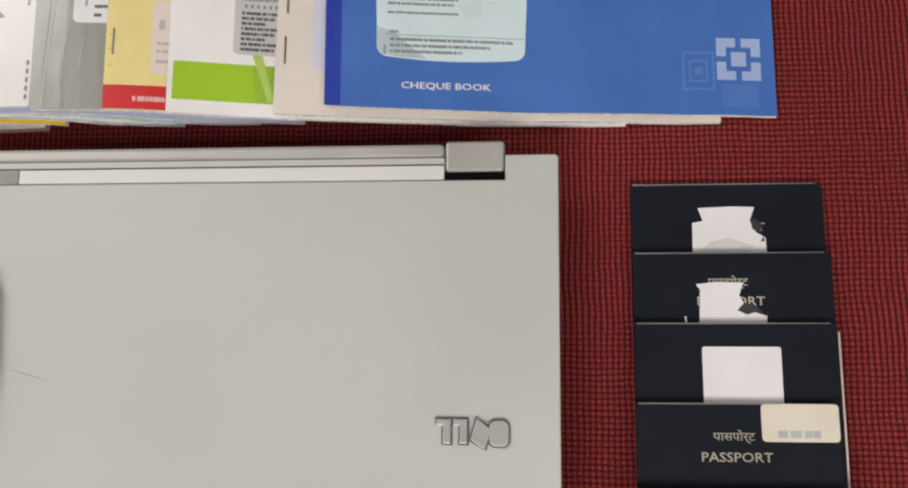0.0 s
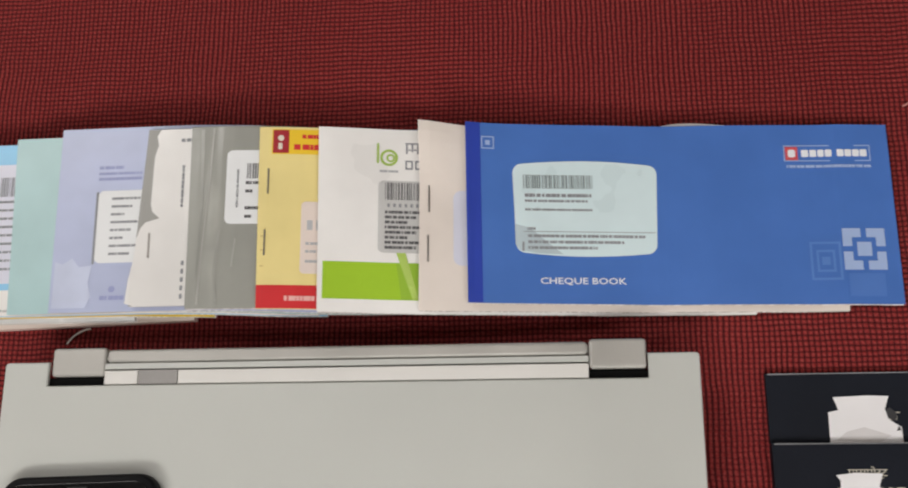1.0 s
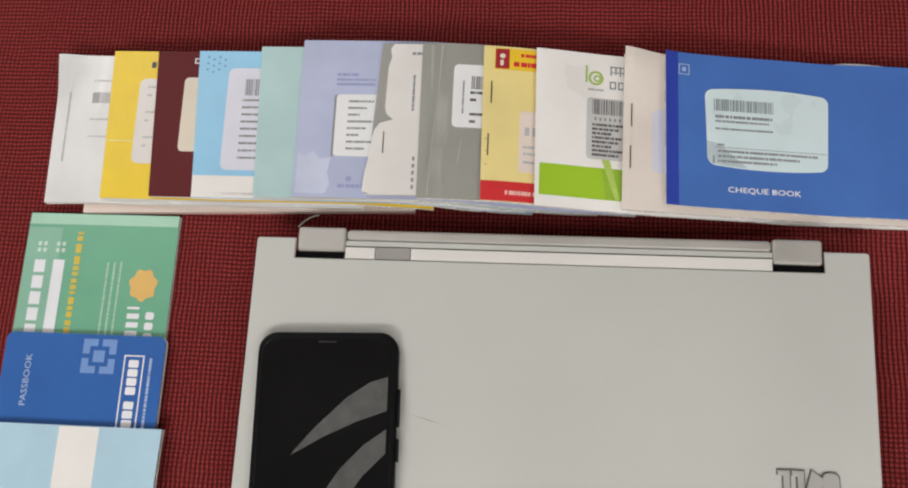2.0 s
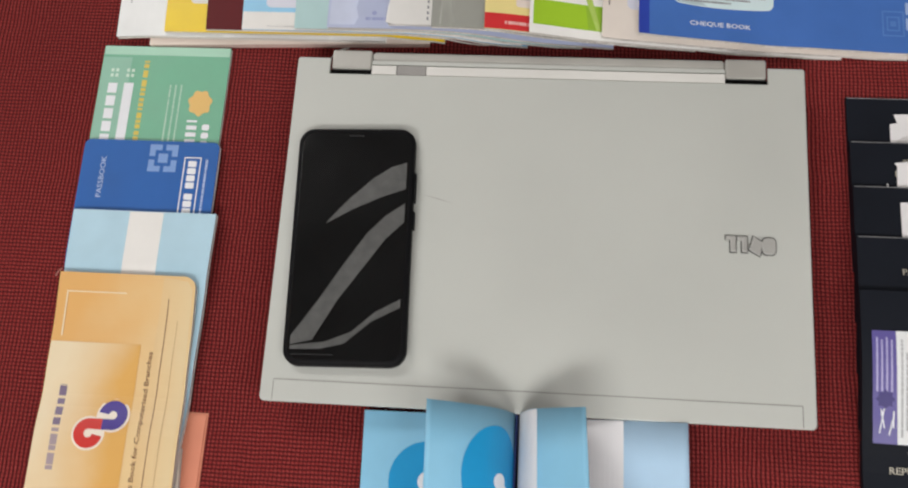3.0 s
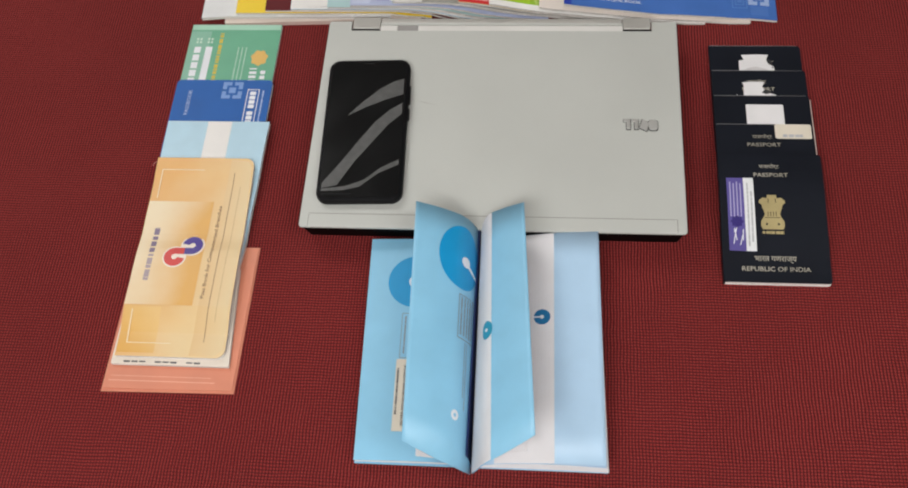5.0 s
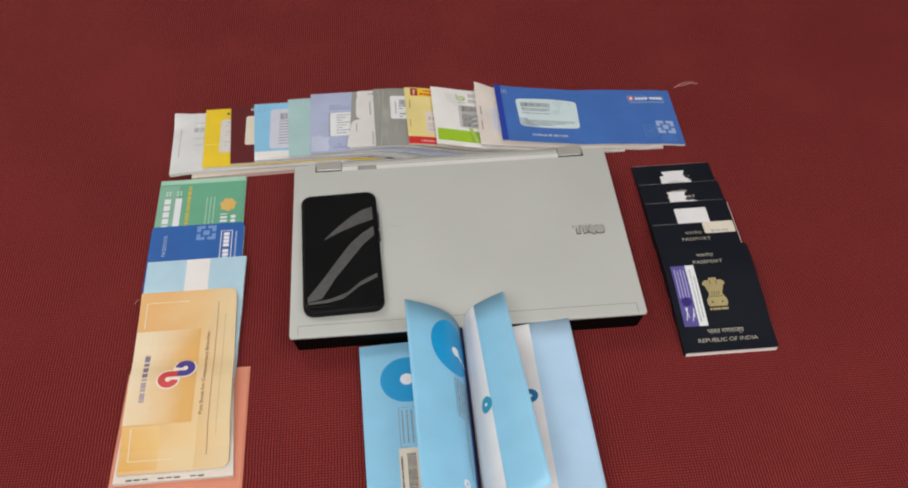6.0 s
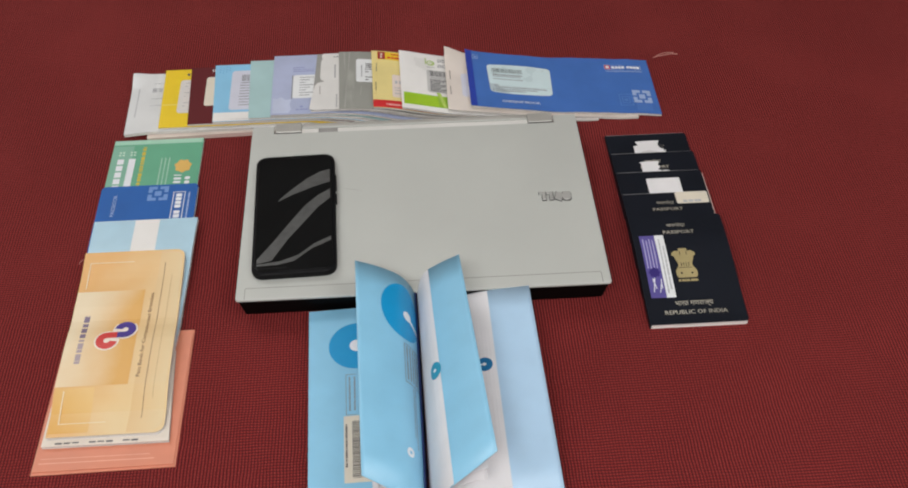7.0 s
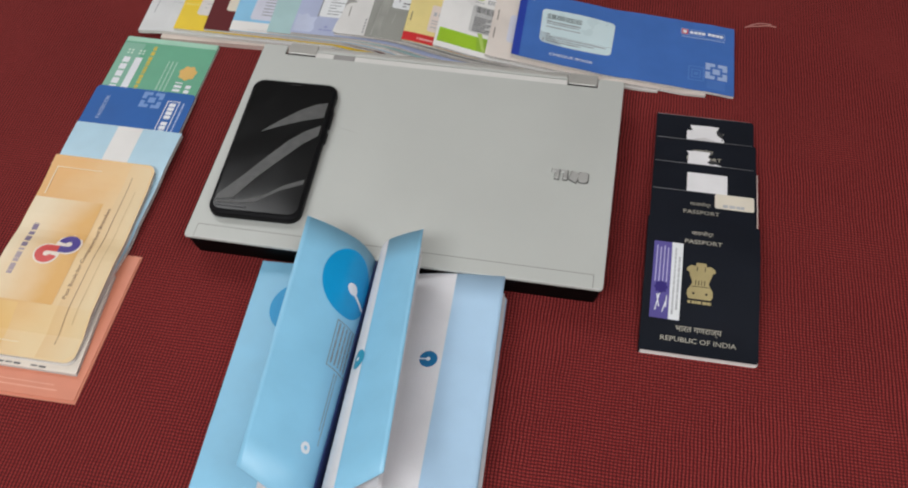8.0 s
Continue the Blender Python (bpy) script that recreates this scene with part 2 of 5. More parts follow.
def lettering(text, over, cx, cy, wide, high, angle=0, lift=0.0002, heavy=0.0):
    """Words in the built-in font, centred at a place and fitted to a size."""
    curve = bpy.data.curves.new("words", "FONT")
    curve.body, curve.resolution_u, curve.offset = text, 2, heavy
    holder = new("words", curve)
    graph = bpy.context.evaluated_depsgraph_get()
    graph.update()
    me = bpy.data.meshes.new_from_object(holder.evaluated_get(graph))
    bpy.data.objects.remove(holder)
    bm = bmesh.new()
    bm.from_mesh(me)
    bpy.data.meshes.remove(me)
    if not bm.verts:
        return bm
    xs, ys = [v.co.x for v in bm.verts], [v.co.y for v in bm.verts]
    mx, my = (min(xs) + max(xs)) / 2, (min(ys) + max(ys)) / 2
    sx, sy = wide / max(max(xs) - min(xs), 1e-6), high / max(max(ys) - min(ys), 1e-6)
    c, s = math.cos(radians(angle)), math.sin(radians(angle))
    for v in bm.verts:
        x, y = (v.co.x - mx) * sx, (v.co.y - my) * sy
        v.co = over(cx + c * x - s * y, cy + s * x + c * y, lift)
    return bm


class Pile:
    """Things laid one over another in a row: heights along one axis."""

    def __init__(self, axis, start, end):
        self.axis, self.at = axis, np.arange(start, end, 0.001)
        self.top = np.zeros(len(self.at))

    def lay(self, a, b, thick, sag=0.014):
        """Lays a limp sheet of that thickness from a to b; returns the heights of its underside."""
        n = int(sag / 0.001)
        wide = np.max([np.roll(self.top, k) for k in range(-n, n + 1)], axis=0)
        under = np.mean([np.roll(wide, k) for k in range(-n, n + 1)], axis=0)
        under = np.maximum(under, self.top) + np.where(under > 1e-4, 0.0003, 0.00005)
        inside = (self.at >= a - 1e-6) & (self.at <= b + 1e-6)
        self.top = np.where(inside, under + thick, self.top)
        places, heights, axis = self.at, under, self.axis
        return lambda x, y: float(np.interp((x, y)[axis], places, heights))


# ---- room and table ----


def box(x0, y0, z0, x1, y1, z1, soft=0.0):
    return slab(rounded(x0, y0, x1, y1, 0), z0, z1, soft=soft)


def setting(name, bm, material, label, category):
    return tagged(new(name, mesh_from(name, bm, material)), label, category, "", "structure")


FLOOR_Z, CEIL_Z = -0.76, 1.86
setting("floor", box(-2.2, -2.6, FLOOR_Z - 0.1, 2.6, 2.4, FLOOR_Z), FLOOR_TILE, "plain beige tiled floor of the room", "floor")
setting("ceiling", box(-2.2, -2.6, CEIL_Z, 2.6, 2.4, CEIL_Z + 0.1), CEIL_PAINT, "plain white painted ceiling over the table", "ceiling")
setting("wall_north", box(-2.2, 2.4, FLOOR_Z, 2.6, 2.5, CEIL_Z), PLASTER, "plain off-white painted room wall", "wall")
setting("wall_south", box(-2.2, -2.7, FLOOR_Z, 2.6, -2.6, CEIL_Z), PLASTER, "plain off-white painted room wall", "wall")
setting("wall_west", box(-2.3, -2.7, FLOOR_Z, -2.2, 2.5, CEIL_Z), PLASTER, "plain off-white painted room wall", "wall")
setting("wall_east", box(2.6, -2.7, FLOOR_Z, 2.7, 2.5, CEIL_Z), PLASTER, "plain off-white painted room wall", "wall")

# glowing ceiling panels, added out of view where the lamps hang
GLOW, nt, p = nodes_of("added_glow")
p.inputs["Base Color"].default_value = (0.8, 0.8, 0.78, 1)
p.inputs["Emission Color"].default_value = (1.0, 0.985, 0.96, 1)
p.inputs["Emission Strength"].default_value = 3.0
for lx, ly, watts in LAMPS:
    fitting = thing("added_ceiling_panel", "added glowing ceiling panel at an unseen lamp", "ceiling light", "ceiling lights")
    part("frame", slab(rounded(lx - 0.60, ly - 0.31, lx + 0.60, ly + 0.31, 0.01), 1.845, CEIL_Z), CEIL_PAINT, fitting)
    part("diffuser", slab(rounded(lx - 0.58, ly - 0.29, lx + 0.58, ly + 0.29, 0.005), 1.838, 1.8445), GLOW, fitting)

table = thing("table", "wooden table under a red woven cloth", "table")
part("tabletop", box(-0.95, -0.85, -0.045, 1.25, 1.0, -0.004, 0.006), TABLE_WOOD, table)
for lx, ly in ((-0.85, -0.75), (1.15, -0.75), (-0.85, 0.9), (1.15, 0.9)):
    part("leg", box(lx - 0.03, ly - 0.03, FLOOR_Z, lx + 0.03, ly + 0.03, -0.045), TABLE_WOOD, table)
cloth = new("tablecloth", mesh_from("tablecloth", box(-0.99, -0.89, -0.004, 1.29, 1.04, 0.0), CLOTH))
tagged(cloth, "dark red coarsely woven cloth spread flat over the table", "tablecloth")

# ---- cheque books in a row behind the laptop ----

row = Pile(0, -0.22, 0.56)


def card(name, colour, rough=0.4, **more):
    return surface(name, colour, rough, more.pop("blotch", 0.08), more.pop("grain", 0.03), more.pop("bump", 0.04), **more)


def book(name, label, category, group, pile, outline, span, thick, cover, edges=EDGES, curl=None, step=0.008, back=None, inset=0.0004, sag=0.010, axis_tilt=False, skin=0.0003):
    """A thin stapled book of two covers and a block of leaves. Returns it, its front cover and the surface of that cover."""
    flat_under = pile.lay(span[0], span[1], thick, sag)
    under = (lambda x, y: flat_under(x, y) + TILT * (y - 0.257)) if axis_tilt else flat_under
    ob = thing(name, label, category, group)
    axis = pile.axis
    xs, ys = [p[0] for p in outline], [p[1] for p in outline]
    cx, cy = (min(xs) + max(xs)) / 2, (min(ys) + max(ys)) / 2
    fx, fy = 1 - 2 * inset / (max(xs) - min(xs)), 1 - 2 * inset / (max(ys) - min(ys))
    inner = [(cx + (x - cx) * fx, cy + (y - cy) * fy) for x, y in outline]
    part("back_cover", slab(outline, 0, skin, under, axis, step), back or edges, ob)
    part("page_block", slab(inner, skin, thick - skin, under, axis, step), edges, ob, "stacked white paper leaves")
    rise = (lambda x, y: under(x, y) + curl(x, y)) if curl else under
    front = part("front_cover", slab(outline, thick - skin, thick, rise, axis, step if not curl else 0.005, both=bool(curl)), cover, ob)
    return ob, front, lambda x, y, h: Vector((x, y, rise(x, y) + thick + h))


def corner_curl(cx, cy, high, reach):
    return lambda x, y: high * math.exp(-(((x - cx) ** 2 + (y - cy) ** 2) / reach**2))


def quad(x0b, x0t, y0, y1, long, lean=0.0):
    """The outline of a book from its front left and back left corners."""
    return [(x0b, y0), (x0b + long, y0 + lean), (x0t + long, y1 + lean), (x0t, y1)]


GROUP = "cheque books fanned in a row"
TILT = 0.04  # the fan rises a little towards its back


def fan_book(label, outline, span, thick, cover, **more):
    return book("cheque_book", label, "cheque book", GROUP, row, outline, span, thick, cover, axis_tilt=True, **more)


def window_label(front, over, x0, y0, x1, y1, r, paper, seed, rows, code=None, ink=INK, label="", step=0.008, dense=0.62):
    """A rounded address window with a barcode and lines of small unreadable writing."""
    rng = random.Random(seed)
    tag = part("label", sheet([rounded(x0, y0, x1, y1, r)], over, 0.0002, step=step), paper, front, label)
    if code:
        part("barcode", sheet(barcode(rng, *code), over, 0.00032), ink, tag, "printed black barcode")
    shapes = []
    for bx0, bx1, y, h in rows:
        shapes += bars_along(rng, bx0, bx1, y, h)
    if shapes:
        part("small_print", sheet(shapes, over, 0.00032, step=0), ink, tag, "rows of tiny unreadable print")
    return tag


def staple(parent, over, x, y, long, upright=True):
    half = long / 2
    wide = 0.00035
    shape = rounded(x - wide, y - half, x + wide, y + half, 0.0003, 2) if upright else rounded(x - half, y - wide, x + half, y + wide, 0.0003, 2)
    bm = sheet([shape], over, 0.0001, step=0)
    up = bmesh.ops.extrude_face_region(bm, geom=bm.faces[:])
    bmesh.ops.translate(bm, verts=[v for v in up["geom"] if isinstance(v, bmesh.types.BMVert)], vec=(0, 0, 0.0005))
    part("staple", bm, STEEL, parent, "thin steel staple")


def lines(x0, x1, y_top, y_low, count, h):
    return [(x0, x1 - (0.004 * ((k * 7) % 3)), y_top - (y_top - y_low) * k / max(count - 1, 1), h) for k in range(count)]


# thick cream one underneath, seen by its edge
base_under = row.lay(-0.116, 0.085, 0.0055)
ob = thing("cheque_book", "thick cream cheque book under the fan, only its edge seen", "cheque book", GROUP)
wedge = slab([(-0.116, 0.2520), (0.085, 0.2578), (0.085, 0.3475), (-0.116, 0.3445)], 0.0, 0.0052)
for v in wedge.verts:
    if v.co.z > 0.001:
        v.co.z += TILT * (v.co.y - 0.257)
part("page_block", wedge, PINK_EDGES, ob, "stacked cream leaves")
cover = slab([(-0.1163, 0.2518), (0.0852, 0.2576), (0.0852, 0.3478), (-0.1163, 0.3448)], 0.0052, 0.0055)
for v in cover.verts:
    v.co.z += TILT * (v.co.y - 0.257)
part("front_cover", cover, surface("plain_cream", (0.72, 0.62, 0.55), 0.6), ob)

# white one over it, in a clear torn sleeve
ob, front, top = fan_book("white cheque book in a crumpled clear plastic sleeve",
    quad(-0.141, -0.142, 0.257, 0.351, 0.196), (-0.142, 0.055), 0.0036, wrinkled_film("white_sleeve", (0.72, 0.73, 0.73), 0.3), curl=corner_curl(-0.142, 0.351, 0.005, 0.016), sag=0.026)
rng = random.Random(3)
part("small_print", sheet(bars_along(rng, -0.118, -0.105, 0.334, 0.001) + barcode(rng, -0.118, 0.320, -0.1, 0.327) + bars_along(rng, -0.118, -0.104, 0.309, 0.001) + bars_along(rng, -0.118, -0.104, 0.298, 0.001), top, step=0), FAINT_INK, front, "faint grey print")
part("side_print", sheet(turned(bars_along(rng, 0, 0.045, -0.0006, 0.0012), -0.133, 0.283, 90), top, step=0), FAINT_INK, front, "faint print along the edge")

# yellow
YELLOW = card("yellow_card", (0.83, 0.59, 0.015), 0.42)
ob, front, top = fan_book("bright yellow cheque book with a pale address window",
    quad(-0.104, -0.106, 0.259, 0.353, 0.2), (-0.106, 0.096), 0.0027, YELLOW)
window_label(front, top, -0.0875, 0.281, -0.04, 0.335, 0.004, surface("beige_window", (0.70, 0.67, 0.64), 0.35, 0.08), 11, lines(-0.082, -0.075, 0.329, 0.286, 9, 0.0012), ink=FAINT_INK, label="pale window with faint print")
part("pale_stripe", sheet([rounded(-0.104, 0.2945, -0.088, 0.2955, 0)], top), surface("pale_yellow", (0.85, 0.72, 0.25), 0.5), front)
part("corner_mark", sheet([rounded(-0.0815, 0.342, -0.0785, 0.346, 0.001)], top), INK, front)

# maroon
ob, front, top = fan_book("dark maroon cheque book with a cream window label",
    quad(-0.073, -0.077, 0.2600, 0.352, 0.2), (-0.077, 0.127), 0.0024, card("maroon_card", (0.115, 0.014, 0.017), 0.6, spec=0.25))
part("label", sheet([rounded(-0.0585, 0.288, -0.02, 0.335, 0.003)], top), CREAM_LABEL, front, "cream paper label")
part("corner_mark", sheet(box_line(-0.0535, 0.344, -0.050, 0.3475, 0.0007), top, step=0), WHITE_INK, front)

# sky blue and white
SKY = card("sky_blue_card", (0.26, 0.56, 0.80), 0.38)
ob, front, top = fan_book("sky blue cheque book with a white band and address label",
    quad(-0.046, -0.050, 0.2588, 0.351, 0.2), (-0.050, 0.154), 0.0027, SKY)
part("white_band", sheet([[(-0.046, 0.2590), (0.15, 0.2590), (0.15, 0.2725), (-0.0463, 0.2725)]], top), PAPER, front, "plain white lower band")
window_label(front, top, -0.0305, 0.276, 0.03, 0.340, 0.004, LILAC_WINDOW, 21, lines(-0.0205, 0.0, 0.319, 0.283, 9, 0.0013), (-0.0195, 0.3225, 0.01, 0.333), GREY_INK, "pale window with barcode and print")
part("side_print", sheet(turned(bars_along(random.Random(5), 0, 0.05, -0.0006, 0.0012), -0.0255, 0.283, 90), top, step=0), FAINT_INK, front)
dots = [disc(-0.044 + 0.0035 * (k % 4), 0.347 - 0.004 * (k // 4) - 0.0016 * (k % 2), 0.0007, steps=8) for k in range(11)]
part("dot_pattern", sheet(dots, top, step=0), card("deep_blue_print", (0.07, 0.30, 0.58)), front, "small blue dots")
part("small_print", sheet(bars_along(random.Random(8), -0.028, 0.0, 0.2612, 0.0011), top, step=0), FAINT_INK, front)

# mint
ob, front, top = fan_book("pale mint green cheque book with a plain cover",
    quad(-0.008, -0.011, 0.2592, 0.353, 0.2), (-0.011, 0.192), 0.0023, wrinkled_film("mint_sleeve", (0.41, 0.60, 0.61), 0.38, 0.15))

# periwinkle
PERI = card("periwinkle_card", (0.44, 0.49, 0.68), 0.38, blotch=0.14, broad=22, coat=0.15)
ob, front, top = fan_book("glossy periwinkle blue cheque book with a white window",
    quad(0.0155, 0.0155, 0.259, 0.356, 0.198), (0.0155, 0.2135), 0.0026, PERI)
window_label(front, top, 0.0375, 0.284, 0.085, 0.322, 0.003, WHITE_LABEL, 31, lines(0.045, 0.06, 0.317, 0.288, 8, 0.0013), ink=GREY_INK, label="white window with lines of print")
part("window_edge", sheet([rounded(0.0365, 0.2835, 0.0377, 0.3215, 0.0005, 2)], top, 0.0003, step=0), GREY_INK, front)
rng = random.Random(32)
part("title_print", sheet(bars_along(rng, 0.037, 0.05, 0.3335, 0.0018) + bars_along(rng, 0.037, 0.06, 0.3305, 0.0014) + bars_along(rng, 0.037, 0.06, 0.3275, 0.0016), top, step=0), card("blue_print", (0.30, 0.33, 0.56)), front, "muted blue lines of print")
# paler irregular patch at the lower left of the cover
part("pale_patch", sheet([[(0.0170, 0.2612), (0.0345, 0.2612), (0.0372, 0.2668), (0.0352, 0.2742), (0.0368, 0.2830), (0.0300, 0.2822), (0.0262, 0.2868), (0.0212, 0.2838), (0.0172, 0.2852)]], top, 0.00025), card("pale_periwinkle", (0.53, 0.58, 0.74), 0.3, blotch=0.12, broad=40), front, "pale patch with an irregular edge")
part("lower_print", sheet(bars_along(rng, 0.042, 0.06, 0.265, 0.0022) + [disc(0.048, 0.2705, 0.0018, steps=8)], top, step=0), card("blue_print", (0.30, 0.33, 0.56)), front)

# white torn sleeve over grey
ob, front, top = fan_book("grey cheque book in a torn white plastic sleeve",
    quad(0.0585, 0.0635, 0.261, 0.353, 0.19), (0.0585, 0.2535), 0.0024, card("dull_grey_card", (0.31, 0.31, 0.29), 0.4))
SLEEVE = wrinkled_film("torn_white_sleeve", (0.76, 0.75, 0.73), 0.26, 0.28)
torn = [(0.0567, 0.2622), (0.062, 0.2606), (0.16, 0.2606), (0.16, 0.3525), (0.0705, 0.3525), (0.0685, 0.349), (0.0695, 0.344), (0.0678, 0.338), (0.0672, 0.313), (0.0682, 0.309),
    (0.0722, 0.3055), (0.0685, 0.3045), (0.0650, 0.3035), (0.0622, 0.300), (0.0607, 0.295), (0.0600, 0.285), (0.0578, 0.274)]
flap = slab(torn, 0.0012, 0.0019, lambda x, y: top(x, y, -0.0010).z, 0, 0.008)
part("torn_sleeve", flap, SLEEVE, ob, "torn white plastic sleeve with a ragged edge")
over = lambda x, y, h: top(x, y, h + 0.0009)
staple(ob, over, 0.0675, 0.2915, 0.013)
rng = random.Random(33)
part("side_print", sheet(turned(bars_along(rng, 0, 0.022, -0.0006, 0.0013), 0.0835, 0.311, 90), over, step=0), GREY_INK, ob)
part("small_print", sheet(bars_along(rng, 0.0815, 0.09, 0.3455, 0.0018), over, step=0), GREY_INK, ob)
part("ragged_print", sheet([rounded(0.0848, 0.264 + 0.0042 * k, 0.0862, 0.2665 + 0.0042 * k, 0.0004, 2) for k in range(5)], over, step=0), GREY_INK, ob)

# grey sleeve
ob, front, top = fan_book("grey cheque book in a creased clear sleeve with a white label",
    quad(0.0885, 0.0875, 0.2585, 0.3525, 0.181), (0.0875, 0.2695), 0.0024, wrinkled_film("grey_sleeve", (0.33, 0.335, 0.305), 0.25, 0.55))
window_label(front, top, 0.1065, 0.301, 0.15, 0.3395, 0.003, WHITE_LABEL, 41, lines(0.1165, 0.124, 0.3215, 0.304, 5, 0.0016), (0.117, 0.3245, 0.13, 0.3325), INK, "white label with barcode")
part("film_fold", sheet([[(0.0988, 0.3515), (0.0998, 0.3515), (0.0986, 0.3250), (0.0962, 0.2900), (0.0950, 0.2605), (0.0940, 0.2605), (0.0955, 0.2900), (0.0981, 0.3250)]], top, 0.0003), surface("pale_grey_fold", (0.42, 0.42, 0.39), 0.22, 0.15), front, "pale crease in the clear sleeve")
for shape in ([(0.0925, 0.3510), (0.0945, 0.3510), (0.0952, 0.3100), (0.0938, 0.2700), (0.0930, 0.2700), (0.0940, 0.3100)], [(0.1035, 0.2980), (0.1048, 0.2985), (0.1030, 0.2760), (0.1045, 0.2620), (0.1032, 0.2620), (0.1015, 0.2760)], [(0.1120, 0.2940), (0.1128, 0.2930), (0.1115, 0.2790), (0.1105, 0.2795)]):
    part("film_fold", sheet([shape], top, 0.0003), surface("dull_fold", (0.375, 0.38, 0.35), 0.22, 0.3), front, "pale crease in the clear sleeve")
part("side_print", sheet(turned(bars_along(random.Random(42), 0, 0.02, -0.0005, 0.001), 0.1125, 0.3095, 90), top, 0.0003, step=0), GREY_INK, front)

# yellow and red
BUFF = card("buff_yellow_card", (0.80, 0.67, 0.28), 0.5)
ob, front, top = fan_book("buff yellow cheque book with a red band and staples",
    quad(0.1248, 0.1235, 0.2575, 0.3505, 0.2), (0.1235, 0.325), 0.0023, BUFF)
part("red_band", sheet([[(0.1249, 0.2577), (0.3, 0.2577), (0.3, 0.2692), (0.1247, 0.2692)]], top), card("red_print", (0.62, 0.03, 0.035)), front, "red lower band")
part("gold_band", sheet([[(0.130, 0.3362), (0.3, 0.3362), (0.3, 0.3492), (0.130, 0.3492)]], top), card("gold_yellow_print", (0.82, 0.55, 0.03)), front, "golden yellow heading band")
part("emblem", sheet([rounded(0.1305, 0.3367, 0.1385, 0.3488, 0.0005, 2)], top, 0.0003), card("dark_red_print", (0.36, 0.02, 0.03)), front, "small dark red emblem")
part("emblem_mark", sheet([disc(0.1345, 0.3445, 0.0016, steps=10), rounded(0.1332, 0.3385, 0.1352, 0.342, 0.0006, 2)], top, 0.0004, step=0), CREAM_LABEL, front)
rng = random.Random(44)
part("heading_print", sheet(bars_along(rng, 0.145, 0.16, 0.3445, 0.002) + bars_along(rng, 0.141, 0.16, 0.3385, 0.0028), top, 0.0003, step=0), card("red_print", (0.62, 0.03, 0.035)), front)
part("band_print", sheet(bars_along(rng, 0.1385, 0.155, 0.2615, 0.0024), top, 0.0003, step=0), card("pale_red_print", (0.80, 0.45, 0.42)), front)
part("rule", sheet([rounded(0.126, y, 0.2, y + 0.0004, 0) for y in (0.2935, 0.2865, 0.2785)], top, step=0), card("tan_print", (0.52, 0.38, 0.15)), front)
part("pink_slip", sheet([rounded(0.1455, 0.275, 0.19, 0.3115, 0.002)], top, 0.00025), surface("pink_paper", (0.76, 0.66, 0.60), 0.6), front, "pale pink slip with faint print")
part("slip_print", sheet(bars_along(rng, 0.1485, 0.16, 0.297, 0.005) + bars_along(rng, 0.148, 0.16, 0.2895, 0.0013) + bars_along(rng, 0.148, 0.16, 0.2855, 0.0013) + bars_along(rng, 0.148, 0.16, 0.2805, 0.0013), top, 0.0004, step=0), FAINT_INK, front)
staple(ob, top, 0.1288, 0.322, 0.013)
staple(ob, top, 0.1280, 0.2905, 0.013)

# white and green
ob, front, top = fan_book("white cheque book with a lime green band and barcode label",
    quad(0.1552, 0.154, 0.2555, 0.3495, 0.212), (0.154, 0.3668), 0.0024, card("white_gloss_card", (0.85, 0.84, 0.82), 0.3, coat=0.2))
part("green_band", sheet([rounded(0.1575, 0.262, 0.34, 0.2805, 0)], top), card("lime_print", (0.34, 0.56, 0.03), 0.35), front, "lime green band")
window_label(front, top, 0.1835, 0.2855, 0.24, 0.3225, 0.0028, surface("grey_window", (0.58, 0.58, 0.57), 0.3), 51, lines(0.1868, 0.206, 0.3055, 0.2875, 8, 0.0015), (0.1868, 0.3125, 0.206, 0.3215), INK, "clear window with dense black print")
part("code_digits", sheet([rounded(0.188 + 0.0028 * k, 0.3088, 0.1892 + 0.0028 * k, 0.3106, 0) for k in range(7)], top, 0.0004, step=0), GREY_INK, front)
# shading of the fold, put into colour as a darker olive end
part("film_shade", sheet([[(0.1950, 0.2622), (0.2200, 0.2622), (0.2200, 0.2803), (0.1925, 0.2803), (0.1938, 0.2720)]], top, 0.0003), card("olive_fold_shade", (0.29, 0.48, 0.045), 0.3), front, "darker end of the band, fold shade in its colour")
part("film_fold", sheet([[(0.1925, 0.2855), (0.197, 0.2855), (0.2035, 0.2625), (0.2005, 0.2625)]], top, 0.0004), surface("pale_fold", (0.44, 0.60, 0.14), 0.25), front, "pale crease in the clear cover")
GREEN_MARK = card("leaf_green_print", (0.36, 0.52, 0.10))
part("emblem", sheet(ring(disc(0.1885, 0.3345, 0.0044, steps=20), disc(0.1885, 0.3345, 0.0031, steps=20)) + ring(disc(0.1893, 0.3343, 0.0022, steps=14), disc(0.1893, 0.3343, 0.0012, steps=14)) + [rounded(0.1825, 0.3315, 0.1836, 0.342, 0)], top, step=0), GREEN_MARK, front, "round pale green emblem")
rng = random.Random(52)
